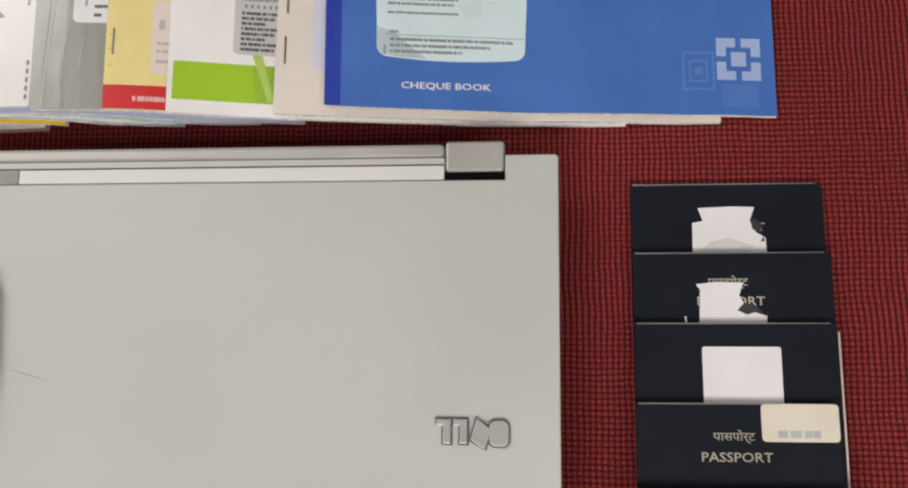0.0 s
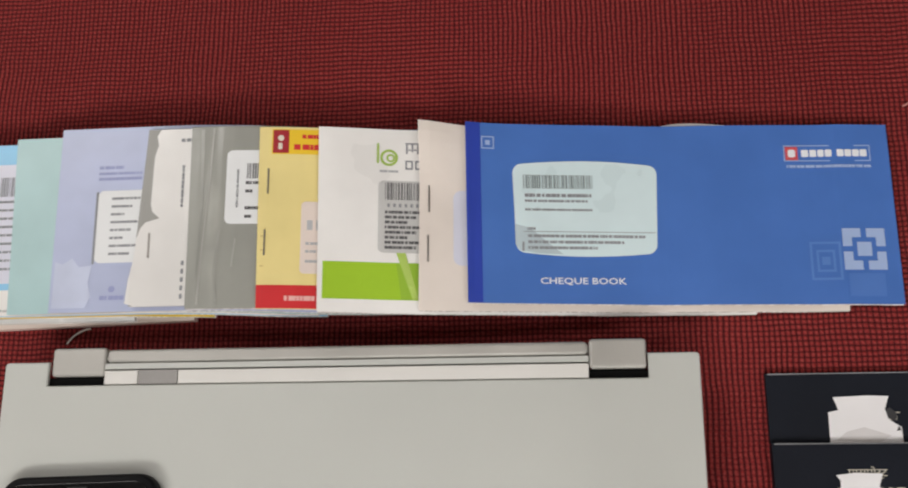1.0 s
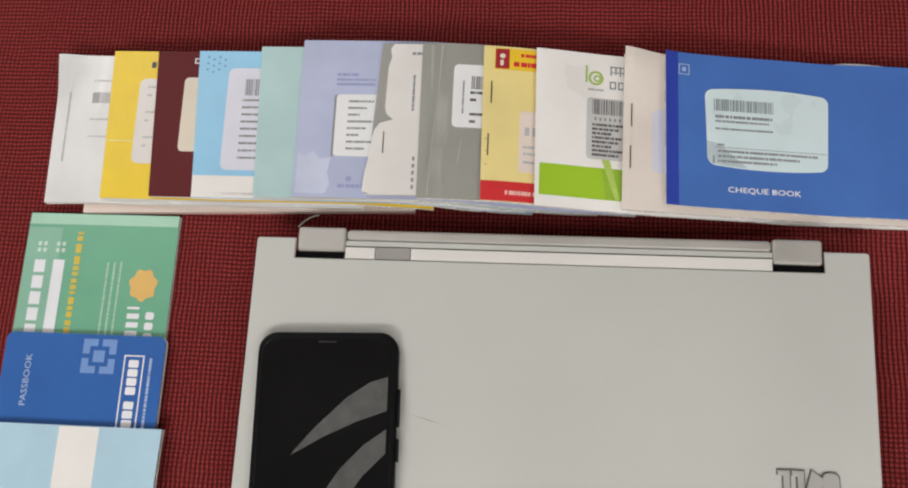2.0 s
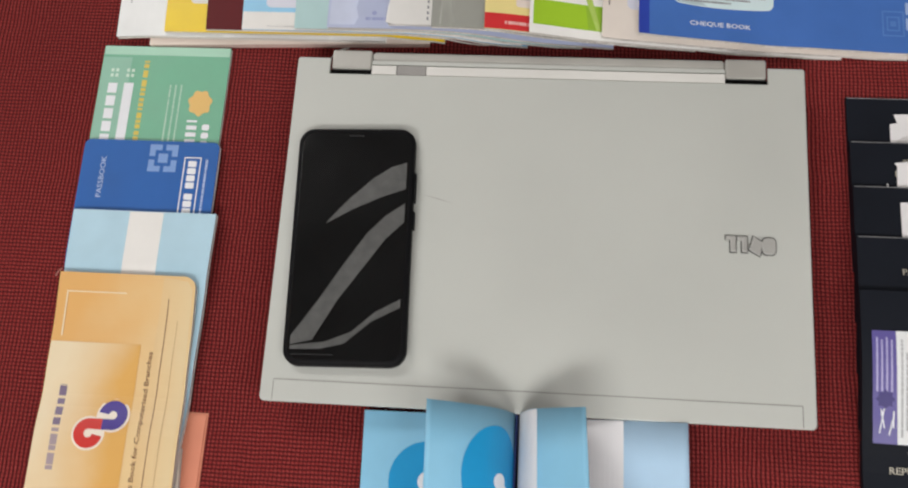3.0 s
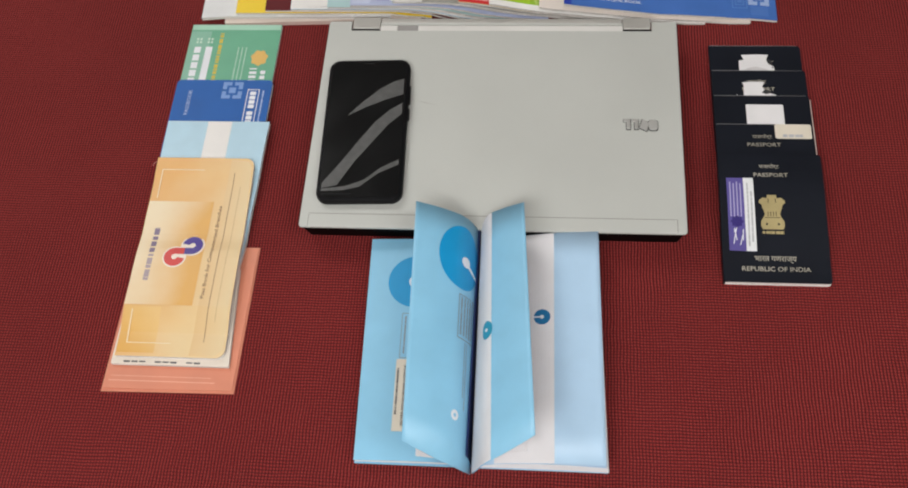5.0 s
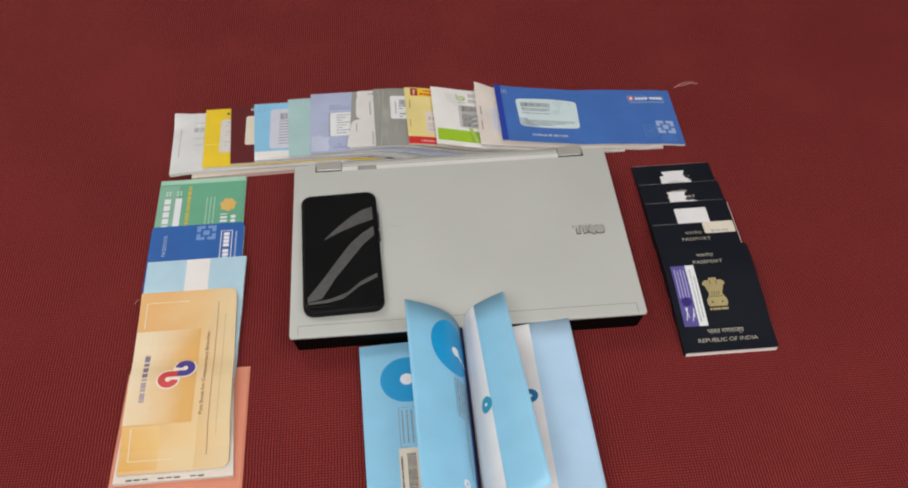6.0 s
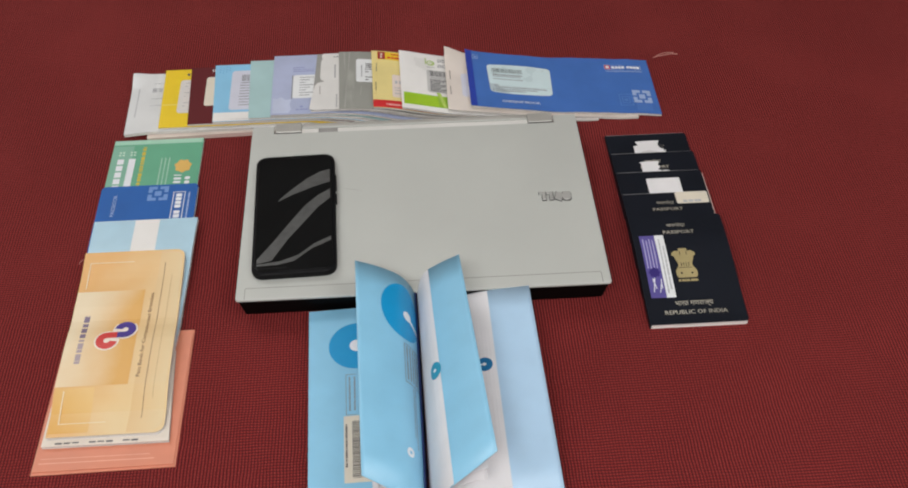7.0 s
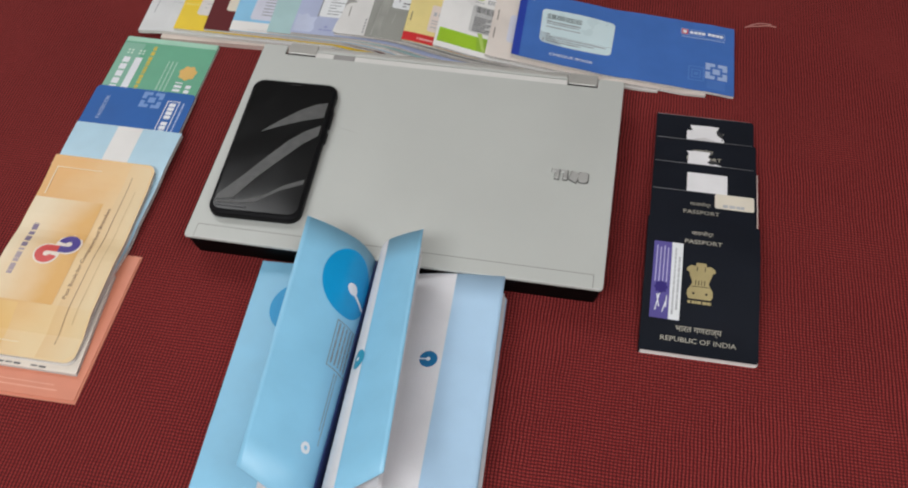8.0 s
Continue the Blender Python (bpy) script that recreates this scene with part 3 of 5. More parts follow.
part("heading_print", sheet([rounded(0.1965, 0.3418, 0.21, 0.3426, 0)] + [rounded(0.1968 + 0.0027 * k, 0.3368 + 0.0010 * (k % 2), 0.1977 + 0.0027 * k, 0.3418, 0) for k in range(5)] + [rounded(0.1980 + 0.0027 * k, 0.3385, 0.1992 + 0.0027 * k, 0.3393, 0) for k in range(4)] + [r for k in range(3) for r in box_line(0.1965 + 0.0048 * k, 0.3285, 0.2003 + 0.0048 * k, 0.3333, 0.0009)], top, step=0), GREY_INK, front)
part("emblem_print", sheet(bars_along(rng, 0.184, 0.193, 0.3268, 0.0012), top, step=0), FAINT_INK, front)

# cream
CREAM = card("cream_card", (0.75, 0.68, 0.62), 0.5)
ob, front, top = fan_book("plain cream cheque book with two staples and curled corner",
    quad(0.204, 0.2045, 0.2562, 0.350, 0.207), (0.204, 0.4118), 0.0026, CREAM, curl=corner_curl(0.203, 0.352, 0.009, 0.02))
window_label(front, top, 0.2208, 0.2785, 0.26, 0.3165, 0.004, LILAC_WINDOW, 61, [], label="bluish plastic address window")
staple(ob, top, 0.2090, 0.312, 0.0135)
staple(ob, top, 0.2085, 0.287, 0.0135)

# large blue one on top
BLUE = card("royal_blue_card", (0.060, 0.165, 0.50), 0.4, blotch=0.10, coat=0.1)
DEEP_BLUE = card("deep_blue_strip", (0.028, 0.060, 0.40), 0.3, coat=0.25)
ob, front, top = fan_book("royal blue cheque book with a pale address window",
    quad(0.2283, 0.2275, 0.2592, 0.350, 0.2085, -0.0005), (0.2275, 0.4368), 0.0028, BLUE, curl=lambda x, y: 0.0035 * math.exp(-abs(x - 0.2275) / 0.012) * (0.4 + 0.6 * (y - 0.259) / 0.09))
part("binding_strip", sheet([[(0.2284, 0.2593), (0.2355, 0.2593), (0.2347, 0.3498), (0.2276, 0.3498)]], top, step=0.003), DEEP_BLUE, front, "darker blue binding strip")
def bowed(x, y):
    """The long sides of the window bow out and its left side leans a little."""
    u = (x - 0.286) / 0.035
    return x + 0.0008 * u * (y - 0.306) / 0.023, y + math.copysign(0.0022 * (1 - u * u), y - 0.306)


pane = [bowed(x, y) for x, y in sliced_outline(rounded(0.2510, 0.2845, 0.3208, 0.3287, 0.0042, 6))]
tag = part("label", sheet([pane], top, 0.0003), PALE_WINDOW, front, "pale blue clear address window")
rng = random.Random(71)
part("barcode", sheet(barcode(rng, 0.2555, 0.3165, 0.2895, 0.3235), top, 0.00045), surface("code_grey", (0.2, 0.24, 0.24), 0.5), tag, "grey printed barcode")
rows = bars_along(rng, 0.2562, 0.2892, 0.3122, 0.0017) + bars_along(rng, 0.2562, 0.287, 0.3096, 0.0012) + bars_along(rng, 0.2562, 0.289, 0.3052, 0.0011) + bars_along(rng, 0.2572, 0.2612, 0.2955, 0.0013)
rows += bars_along(rng, 0.2575, 0.3145, 0.2918, 0.0014) + bars_along(rng, 0.2575, 0.304, 0.2888, 0.0014) + bars_along(rng, 0.2575, 0.291, 0.2859, 0.0014) + [rounded(0.2555, 0.2945, 0.3195, 0.2948, 0), rounded(0.2546, 0.2848, 0.2556, 0.2895, 0)]
part("small_print", sheet(rows, top, 0.00045, step=0), GREY_INK, tag, "rows of tiny unreadable print")
part("window_crease", sheet([[(0.2512, 0.2985), (0.2585, 0.2965), (0.268, 0.2885), (0.2745, 0.2833), (0.2625, 0.2838), (0.2537, 0.2852), (0.2514, 0.288)]], top, 0.00038), surface("creased_window", (0.50, 0.60, 0.64), 0.25), tag)
part("title", lettering("CHEQUE BOOK", top, 0.2838, 0.2700, 0.0415, 0.0038, lift=0.0003, heavy=0.012), WHITE_INK, front, "white capitals reading cheque book")
PALE_BLUE = card("pale_blue_print", (0.36, 0.47, 0.72))
FAINT_BLUE = card("faint_blue_print", (0.10, 0.225, 0.56))


def square_mark(cx, cy, half, w):
    """A frame of four corner pieces round a smaller square frame."""
    gap, out = half * 0.13, []
    for sx in (-1, 1):
        for sy in (-1, 1):
            a, b = cx + sx * gap, cx + sx * half
            c, d = cy + sy * gap, cy + sy * half
            out.append(rounded(min(a, b), min(d, d - sy * w), max(a, b), max(d, d - sy * w), 0))
            e, f = d - sy * w, cy + sy * gap
            out.append(rounded(min(b, b - sx * w), min(e, f), max(b, b - sx * w), max(e, f), 0))
    return out + [rounded(cx - half * 0.34, cy - half * 0.34, cx + half * 0.34, cy + half * 0.34, 0)]


part("square_emblem", sheet(square_mark(0.4198, 0.2858, 0.0103, 0.0045), top, 0.0003, step=0), PALE_BLUE, front, "pale blue square emblem")
part("faint_emblem", sheet(box_line(0.3935, 0.2705, 0.4085, 0.2895, 0.0012) + box_line(0.3965, 0.2745, 0.4055, 0.2855, 0.0012) + [rounded(0.399, 0.278, 0.403, 0.282, 0)], top, 0.0003, step=0), FAINT_BLUE, front)
part("faint_emblem", sheet([rounded(0.411, 0.2625, 0.4285, 0.2738, 0)], top, 0.0003, step=0), card("fainter_blue_print", (0.078, 0.190, 0.53)), front)
part("small_emblem", sheet(box_line(0.2352, 0.3365, 0.2415, 0.343, 0.0006) + [rounded(0.2372, 0.3385, 0.2395, 0.341, 0)], top, 0.0003, step=0), PALE_BLUE, front)
part("nameplate", sheet(box_line(0.3845, 0.3305, 0.427, 0.3388, 0.0005), top, 0.0003, step=0), PALE_BLUE, front, "thin pale blue frame")
part("nameplate_mark", sheet([rounded(0.3853, 0.3312, 0.3915, 0.3380, 0)], top, 0.0003, step=0), card("red_mark", (0.62, 0.09, 0.10)), front, "small red square")
part("nameplate_spot", sheet([rounded(0.3866, 0.3326, 0.3902, 0.3366, 0.001, 3)], top, 0.0004, step=0), WHITE_INK, front)
for x, w in ((0.3932, 0.0035), (0.3973, 0.0033), (0.4012, 0.003), (0.4047, 0.0033), (0.4105, 0.0034), (0.4143, 0.0033), (0.4181, 0.0034), (0.4219, 0.0034)):
    part("nameplate_bar", sheet([rounded(x, 0.3328, x + w, 0.3365, 0.0006, 2)], top, 0.0003, step=0), WHITE_INK, front)
part("slogan_bars", sheet(bars_along(random.Random(72), 0.3855, 0.427, 0.3272, 0.0014), top, 0.0003, step=0), PALE_BLUE, front)
# curved slip of paper that peeps out behind it
slip = [(0.322, 0.345)] + [(0.322 + 0.037 * k / 10, 0.3503 + 0.0022 * math.sin(math.pi * (k / 10) ** 0.7)) for k in range(11)] + [(0.359, 0.345)]
slip_top = float(row.top[int(round((0.34 + 0.22) / 0.001))]) - 0.0028 + TILT * 0.093
part("paper_slip", slab(slip, slip_top - 0.0008, slip_top - 0.0005), PAPER, ob, "curled white edge of an inner leaf")

# ---- bank books in a column beside the laptop ----

column = Pile(1, -0.25, 0.36)
GROUP = "bank books overlapped in a column"

folder = thing("paper_folder", "salmon orange card folder lying flat on the cloth", "folder", GROUP)
SALMON = card("salmon_card", (0.67, 0.25, 0.155), 0.5)
under = column.lay(-0.147, -0.006, 0.0018)
part("leaf", slab([(-0.155, -0.147), (-0.0405, -0.1455), (-0.0395, -0.0065), (-0.152, -0.006)], 0, 0.0008, under, 1), SALMON, folder)
part("leaf", slab([(-0.154, -0.1445), (-0.042, -0.1435), (-0.0405, -0.008), (-0.151, -0.008)], 0.0009, 0.0018, under, 1), SALMON, folder)
over = lambda x, y, h: Vector((x, y, under(x, y) + 0.0018 + h))
part("crease", sheet([rounded(-0.150, -0.1375, -0.058, -0.1367, 0.0003, 2), rounded(-0.149, -0.1332, -0.062, -0.1326, 0.0003, 2)], over, step=0), surface("pale_salmon", (0.80, 0.42, 0.30), 0.4), folder)

ob, front, top = book("bank_book", "white stapled bank book under an orange one", "bank book", GROUP, column,
    [(-0.150, -0.1235), (-0.0475, -0.1235), (-0.0530, -0.03), (-0.148, -0.03)], (-0.1235, -0.03), 0.0034, surface("warm_white_paper", (0.78, 0.71, 0.62), 0.65, 0.06))

part("edge_print", sheet([rounded(-0.139 + 0.0068 * k, -0.1222 + 0.0002 * (k % 3), -0.1335 + 0.0068 * k, -0.1206, 0.0004, 2) for k in (0, 1, 2, 4, 5, 6, 8, 9)], top, 0.0003, step=0), INK, front, "row of dark printed dashes")

# green
GREEN = card("sea_green_card", (0.13, 0.40, 0.25), 0.4)
ob, front, top = book("bank_book", "sea green bank book with yellow emblem and white bars", "bank book", GROUP, column,
    rounded(-0.1495, 0.095, -0.0565, 0.2515, 0.0008, 2), (0.095, 0.2515), 0.003, GREEN)
part("mint_band", sheet([rounded(-0.149, 0.2445, -0.057, 0.2512, 0)], top, axis=1), surface("mint_print", (0.38, 0.64, 0.50), 0.45), front, "pale mint band")
part("pale_panel", sheet([rounded(-0.149, 0.17, -0.128, 0.2425, 0)], top, axis=1), card("pale_green_print", (0.22, 0.46, 0.34)), front)
for k in range(6):
    part("white_box", sheet([rounded(-0.1425, 0.2145 - 0.0098 * k, -0.1358, 0.2222 - 0.0098 * k, 0)], top, 0.0003, step=0), WHITE_INK, front, "white printed box")
part("white_panel", sheet([rounded(-0.1310, 0.17, -0.1240, 0.2225, 0)], top, 0.0003, axis=1), WHITE_INK, front)
part("head_print", sheet([rounded(x, y, x + 0.0022, y + 0.0026, 0.0005, 2) for x in (-0.1420, -0.1385, -0.1305, -0.1270) for y in (0.2270, 0.2310)], top, 0.0003, step=0), surface("pale_green_white", (0.55, 0.70, 0.60), 0.5), front, "small pale print")
part("gold_writing", sheet(turned(bars_along(random.Random(81), 0, 0.062, -0.0018, 0.0036, 0.0006), -0.1165, 0.178, 90), top, 0.0003, step=0), card("yellow_print", (0.62, 0.48, 0.05)), front, "unreadable yellow heading")
part("pale_writing", sheet(turned(bars_along(random.Random(82), 0, 0.05, 0, 0.0013) + bars_along(random.Random(83), 0, 0.05, -0.004, 0.0013) + bars_along(random.Random(84), 0, 0.05, -0.008, 0.0013), -0.0962, 0.172, 90), top, 0.0003, step=0), card("pale_green_ink", (0.40, 0.60, 0.48)), front)
wavy = [(-0.0738 + (0.0082 + 0.0008 * math.sin(7 * a)) * math.cos(a), 0.2085 + (0.0094 + 0.0008 * math.sin(7 * a)) * math.sin(a)) for a in [2 * math.pi * k / 42 for k in range(42)]]
part("emblem", sheet([wavy], top, 0.0003, axis=1), card("amber_print", (0.72, 0.45, 0.12)), front, "amber flower-shaped emblem")
part("heading_bars", sheet([rounded(-0.0812, 0.1725 + 0.0052 * k, -0.0738, 0.1757 + 0.0052 * k, 0.0004, 2) for k in range(4)] + [rounded(-0.0700, 0.1755 + 0.0062 * k, -0.0648, 0.1800 + 0.0062 * k, 0.0012, 2) for k in range(3)] + [rounded(-0.0815, 0.1938, -0.0740, 0.1953, 0.0004, 2)], top, 0.0003, step=0), WHITE_INK, front, "bold white bars")

# blue
ob, front, top = book("bank_book", "royal blue bank book with rounded corners", "bank book", GROUP, column,
    rounded(-0.150, 0.02, -0.054, 0.1775, 0.0045), (0.02, 0.1775), 0.0036, card("passbook_blue", (0.026, 0.120, 0.40), 0.5, spec=0.25))
part("title", lettering("PASSBOOK", top, -0.1345, 0.1500, 0.030, 0.0038, 90, 0.0003, 0.01), PALE_BLUE, front, "pale capitals reading passbook")
part("square_emblem", sheet(square_mark(-0.0928, 0.1648, 0.0100, 0.0042), top, 0.0003, step=0), card("mid_blue_print", (0.16, 0.30, 0.62)), front, "lighter blue square emblem")
part("nameplate", sheet(box_line(-0.0775, 0.1, -0.0655, 0.1662, 0.0008), top, 0.0003, step=0), WHITE_INK, front, "thin white frame")
part("nameplate_bars", sheet([rounded(-0.0745, y, -0.0685, y + 0.0044, 0.0008, 2) for y in (0.1590, 0.1538, 0.1486, 0.1434, 0.1352, 0.1300, 0.1248)], top, 0.0003, step=0), WHITE_INK, front, "white bold bars")
part("slogan_bars", sheet(turned(bars_along(random.Random(85), 0, 0.045, 0, 0.0016), -0.0608, 0.120, 90), top, 0.0003, step=0), PALE_BLUE, front)

# pale blue with a white stripe
POWDER = card("powder_blue_card", (0.42, 0.62, 0.74), 0.4)
ob, front, top = book("bank_book", "powder blue bank book with a broad white stripe", "bank book", GROUP, column,
    [(-0.1455, -0.075), (-0.0540, -0.075), (-0.0485, 0.1245), (-0.1475, 0.1245)], (-0.075, 0.1245), 0.0042, POWDER)
part("white_stripe", sheet([[(-0.1085, -0.07), (-0.085, -0.07), (-0.0845, 0.124), (-0.108, 0.124)]], top, axis=1), PAPER, front, "broad white stripe")

# orange one on top
APRICOT = graded_print("apricot_card", (0.73, 0.41, 0.14), (0.76, 0.575, 0.315), -0.135, -0.055, 0.02, 0.0)
SAND = graded_print("sand_print", (0.72, 0.50, 0.25), (0.74, 0.58, 0.34), -0.08, -0.055, 0.0, 0.0)
AMBER = graded_print("amber_panel", (0.70, 0.38, 0.08), (0.77, 0.52, 0.22), -0.14, -0.11, -0.115, -0.09)
BLEND = graded_print("sand_to_amber", (0.79, 0.66, 0.455), (0.70, 0.39, 0.105), -0.138, -0.092, 0.0, -0.008)
ob, front, top = book("bank_book", "apricot orange bank book with red and blue knot emblem", "bank book", GROUP, column,
    [(-0.1462, -0.118)] + [(-0.0515 - 0.008 + 0.008 * math.cos(radians(a)), -0.118 + 0.008 + 0.008 * math.sin(radians(a))) for a in range(-90, 1, 15)]
    + [(-0.0545 - 0.008 + 0.008 * math.cos(radians(a)), 0.0795 - 0.008 + 0.008 * math.sin(radians(a))) for a in range(0, 91, 15)] + [(-0.147, 0.0795)], (-0.118, 0.0795), 0.0042, APRICOT)
part("sand_margin", sheet([[(-0.082, -0.1165), (-0.060, -0.1165), (-0.0535, -0.110), (-0.0562, 0.0705), (-0.0595, 0.076), (-0.076, 0.0785)]], top, 0.0002, axis=1), SAND, front, "paler sandy margin")
part("panel", sheet([rounded(-0.1463, -0.072, -0.086, 0.0335, 0)], top, 0.0003, axis=1), BLEND, front, "panel fading from sand to amber")
part("corner_panel", sheet([rounded(-0.1455, -0.115, -0.113, -0.0735, 0)], top, 0.0003, axis=1), AMBER, front)
part("frame_line", sheet([[(-0.1405, 0.037), (-0.1395, 0.037), (-0.1395, 0.0662), (-0.1, 0.0662), (-0.1, 0.067), (-0.1405, 0.067)]], top, 0.0004, step=0), surface("cream_print", (0.84, 0.72, 0.5), 0.5), front, "thin cream frame line")
part("frame_line", sheet([[(-0.1385, -0.1062), (-0.1, -0.1062), (-0.1, -0.1055), (-0.1375, -0.1055), (-0.1375, -0.076), (-0.1385, -0.076)]], top, 0.0004, step=0), surface("cream_print", (0.84, 0.72, 0.5), 0.5), front, "thin cream frame line")


def hook(cx, cy, r_out, r_in, start, end, tail):
    """A broad curved band with a straight tail."""
    n, out = 22, []
    for k in range(n):
        a, b = radians(start + (end - start) * k / n), radians(start + (end - start) * (k + 1) / n)
        out.append([(cx + r_in * math.cos(a), cy + r_in * math.sin(a)), (cx + r_out * math.cos(a), cy + r_out * math.sin(a)), (cx + r_out * math.cos(b), cy + r_out * math.sin(b)), (cx + r_in * math.cos(b), cy + r_in * math.sin(b))])
    return out + tail


part("emblem_ground", sheet([disc(-0.1111, -0.0247, 0.0108), disc(-0.0969, -0.0127, 0.0108)], top, 0.0004, axis=1, step=0.003), surface("pale_print", (0.85, 0.76, 0.66), 0.45), front)
RED_BAND = hook(-0.1111, -0.0247, 0.0094, 0.0027, 85, 350, [[(-0.1113, -0.0220), (-0.1030, -0.0220), (-0.1030, -0.0153), (-0.1113, -0.0153)]])
part("red_loop", sheet(RED_BAND, top, 0.0006, axis=1, step=0.003), card("emblem_red", (0.60, 0.035, 0.03)), front, "red curved loop")
BLUE_BAND = hook(-0.0969, -0.0127, 0.0094, 0.0027, -95, 170, [[(-0.1030, -0.0221), (-0.0968, -0.0221), (-0.0968, -0.0154), (-0.1030, -0.0154)]])
part("blue_loop", sheet(BLUE_BAND, top, 0.0008, axis=1, step=0.003), card("emblem_blue", (0.06, 0.035, 0.26)), front, "dark blue curved loop")
part("side_writing", sheet(turned(bars_along(random.Random(92), 0.024, 0.05, -0.003, 0.0048), -0.1335, -0.0445, 90), top, 0.00045, step=0), card("violet_print", (0.20, 0.15, 0.24)), front, "unreadable dark violet heading")
part("side_heading", sheet(turned(bars_along(random.Random(91), -0.004, 0.022, -0.003, 0.0046), -0.1335, -0.0445, 90), top, 0.00045, step=0), card("faded_violet_print", (0.38, 0.30, 0.33)), front, "faded unreadable heading")
part("title", lettering("Pass Book for Computerised Branches", top, -0.0785, -0.018, 0.094, 0.0042, 90, 0.00045, 0.012), card("brown_print", (0.24, 0.13, 0.07)), front, "brown title along the edge")
part("rule", sheet([rounded(-0.0716, -0.104, -0.0710, 0.064, 0)], top, 0.00045, axis=1), card("brown_print", (0.3, 0.17, 0.1)), front)
part("rule", sheet([rounded(-0.0642, -0.086, -0.0638, 0.05, 0)], top, 0.00045, axis=1), card("tan_rule", (0.5, 0.34, 0.18)), front)

# ---- passports in a column ----

stack = Pile(1, -0.1, 0.33)
GROUP = "passports overlapped in a column"
NAVY = surface("black_navy_leatherette", (0.0080, 0.0100, 0.0160), 0.62, 0.15, 0.1, 0.25, fine=1600, spec=0.15)
WORN_EDGE = surface("worn_grey_edge", (0.20, 0.20, 0.21), 0.6, 0.35, 0.2)
WHITE_SCRAP = surface("torn_sticker_paper", (0.78, 0.77, 0.78), 0.6, 0.06, 0.03)


def passport(x0, x1, y_top, label, thick=0.0034, shift=0.0, edges=EDGES):
    y0 = y_top - 0.1205
    shape = [(x0 + shift, y0)] + [(x1 - 0.003 + shift + 0.003 * math.cos(radians(a)), y0 + 0.003 + 0.003 * math.sin(radians(a))) for a in range(-90, 1, 30)]
    shape += [(x1 - 0.003 + 0.003 * math.cos(radians(a)), y_top - 0.003 + 0.003 * math.sin(radians(a))) for a in range(0, 91, 30)] + [(x0, y_top)]
    made = book("passport", label, "passport", GROUP, stack, shape, (y0, y_top), thick, NAVY, edges, step=0.01, inset=0.0003, sag=0.014)
    over = made[2]
    strip = [(x0 + shift - 0.0002, y0), (x0 + shift + 0.001, y0), (x0 + 0.001, y_top), (x0 - 0.0002, y_top)]
    part("spine", slab(strip, 0.0, thick + 0.0002, lambda x, y: over(x, y, -thick).z, 1, 0.01), NAVY, made[0], "dark folded spine")
    return made


def worn_edge(front, over, x0, x1, y):
    part("worn_edge", sheet([[(x0 + 0.0005, y - 0.0008), (x1 - 0.003, y - 0.0005), (x1 - 0.003, y - 0.0001), (x0 + 0.0005, y - 0.0001)]], over, 0.0002, step=0), WORN_EDGE, front, "grey scuffed cover edge")


def passport_title(front, over, cx, y, foil, hindi=True):
    part("title", lettering("PASSPORT", over, cx, y, 0.0295, 0.0040, 0, 0.0003, 0.008), foil, front, "gold capitals reading passport")
    if hindi:
        part("heading", lettering("पासपोर्ट", over, cx - 0.001, y + 0.0085, 0.0175, 0.0058, 0, 0.0003, 0.006), foil, front, "gold Hindi word above the title")


ob, front, top = passport(0.3685, 0.4545, 0.2262, "dark navy passport with a torn white sticker")
worn_edge(front, top, 0.3685, 0.4545, 0.2262)
passport_title(front, top, 0.4135, 0.2055, WORN_GOLD, False)
part("torn_sticker", sheet([[(0.3955, 0.19), (0.4285, 0.19), (0.4282, 0.2005), (0.4235, 0.2035), (0.4215, 0.2085), (0.4238, 0.2148), (0.414, 0.2152), (0.3985, 0.2145), (0.4005, 0.2085), (0.3958, 0.2075)]], top, 0.0005, axis=1), WHITE_SCRAP, front, "ragged white sticker remnant")
SMUDGE = surface("dark_smudge", (0.035, 0.035, 0.038), 0.6, 0.5, 0.3)
part("smudge", sheet([[(0.4225, 0.2045), (0.4262, 0.203), (0.4268, 0.2068), (0.4238, 0.2095), (0.4218, 0.2085)], [(0.4258, 0.1985), (0.4278, 0.1990), (0.4272, 0.2012)]], top, 0.0006, step=0), SMUDGE, front)
part("glue_stain", sheet([[(0.3985, 0.1945), (0.418, 0.1935), (0.4235, 0.1965), (0.4115, 0.2005), (0.4035, 0.1985)]], top, 0.0006, step=0), surface("glue_grey", (0.66, 0.64, 0.64), 0.5, 0.15), front)
ob, front, top = passport(0.3685, 0.4555, 0.1932, "dark navy passport with a half-torn white sticker")
worn_edge(front, top, 0.3685, 0.4555, 0.1932)
passport_title(front, top, 0.4110, 0.1710, WORN_GOLD)
part("torn_sticker", sheet([[(0.3965, 0.155), (0.4255, 0.155), (0.4262, 0.1642), (0.4185, 0.1668), (0.4145, 0.1735), (0.4165, 0.1792), (0.404, 0.1795), (0.3958, 0.1785), (0.3975, 0.176)]], top, 0.0005, axis=1), WHITE_SCRAP, front, "ragged white sticker remnant")
part("smudge", sheet([[(0.4135, 0.1668), (0.4175, 0.1648), (0.4222, 0.1662), (0.4258, 0.1645), (0.4212, 0.1690), (0.4165, 0.1702)]], top, 0.0006, step=0), SMUDGE, front)
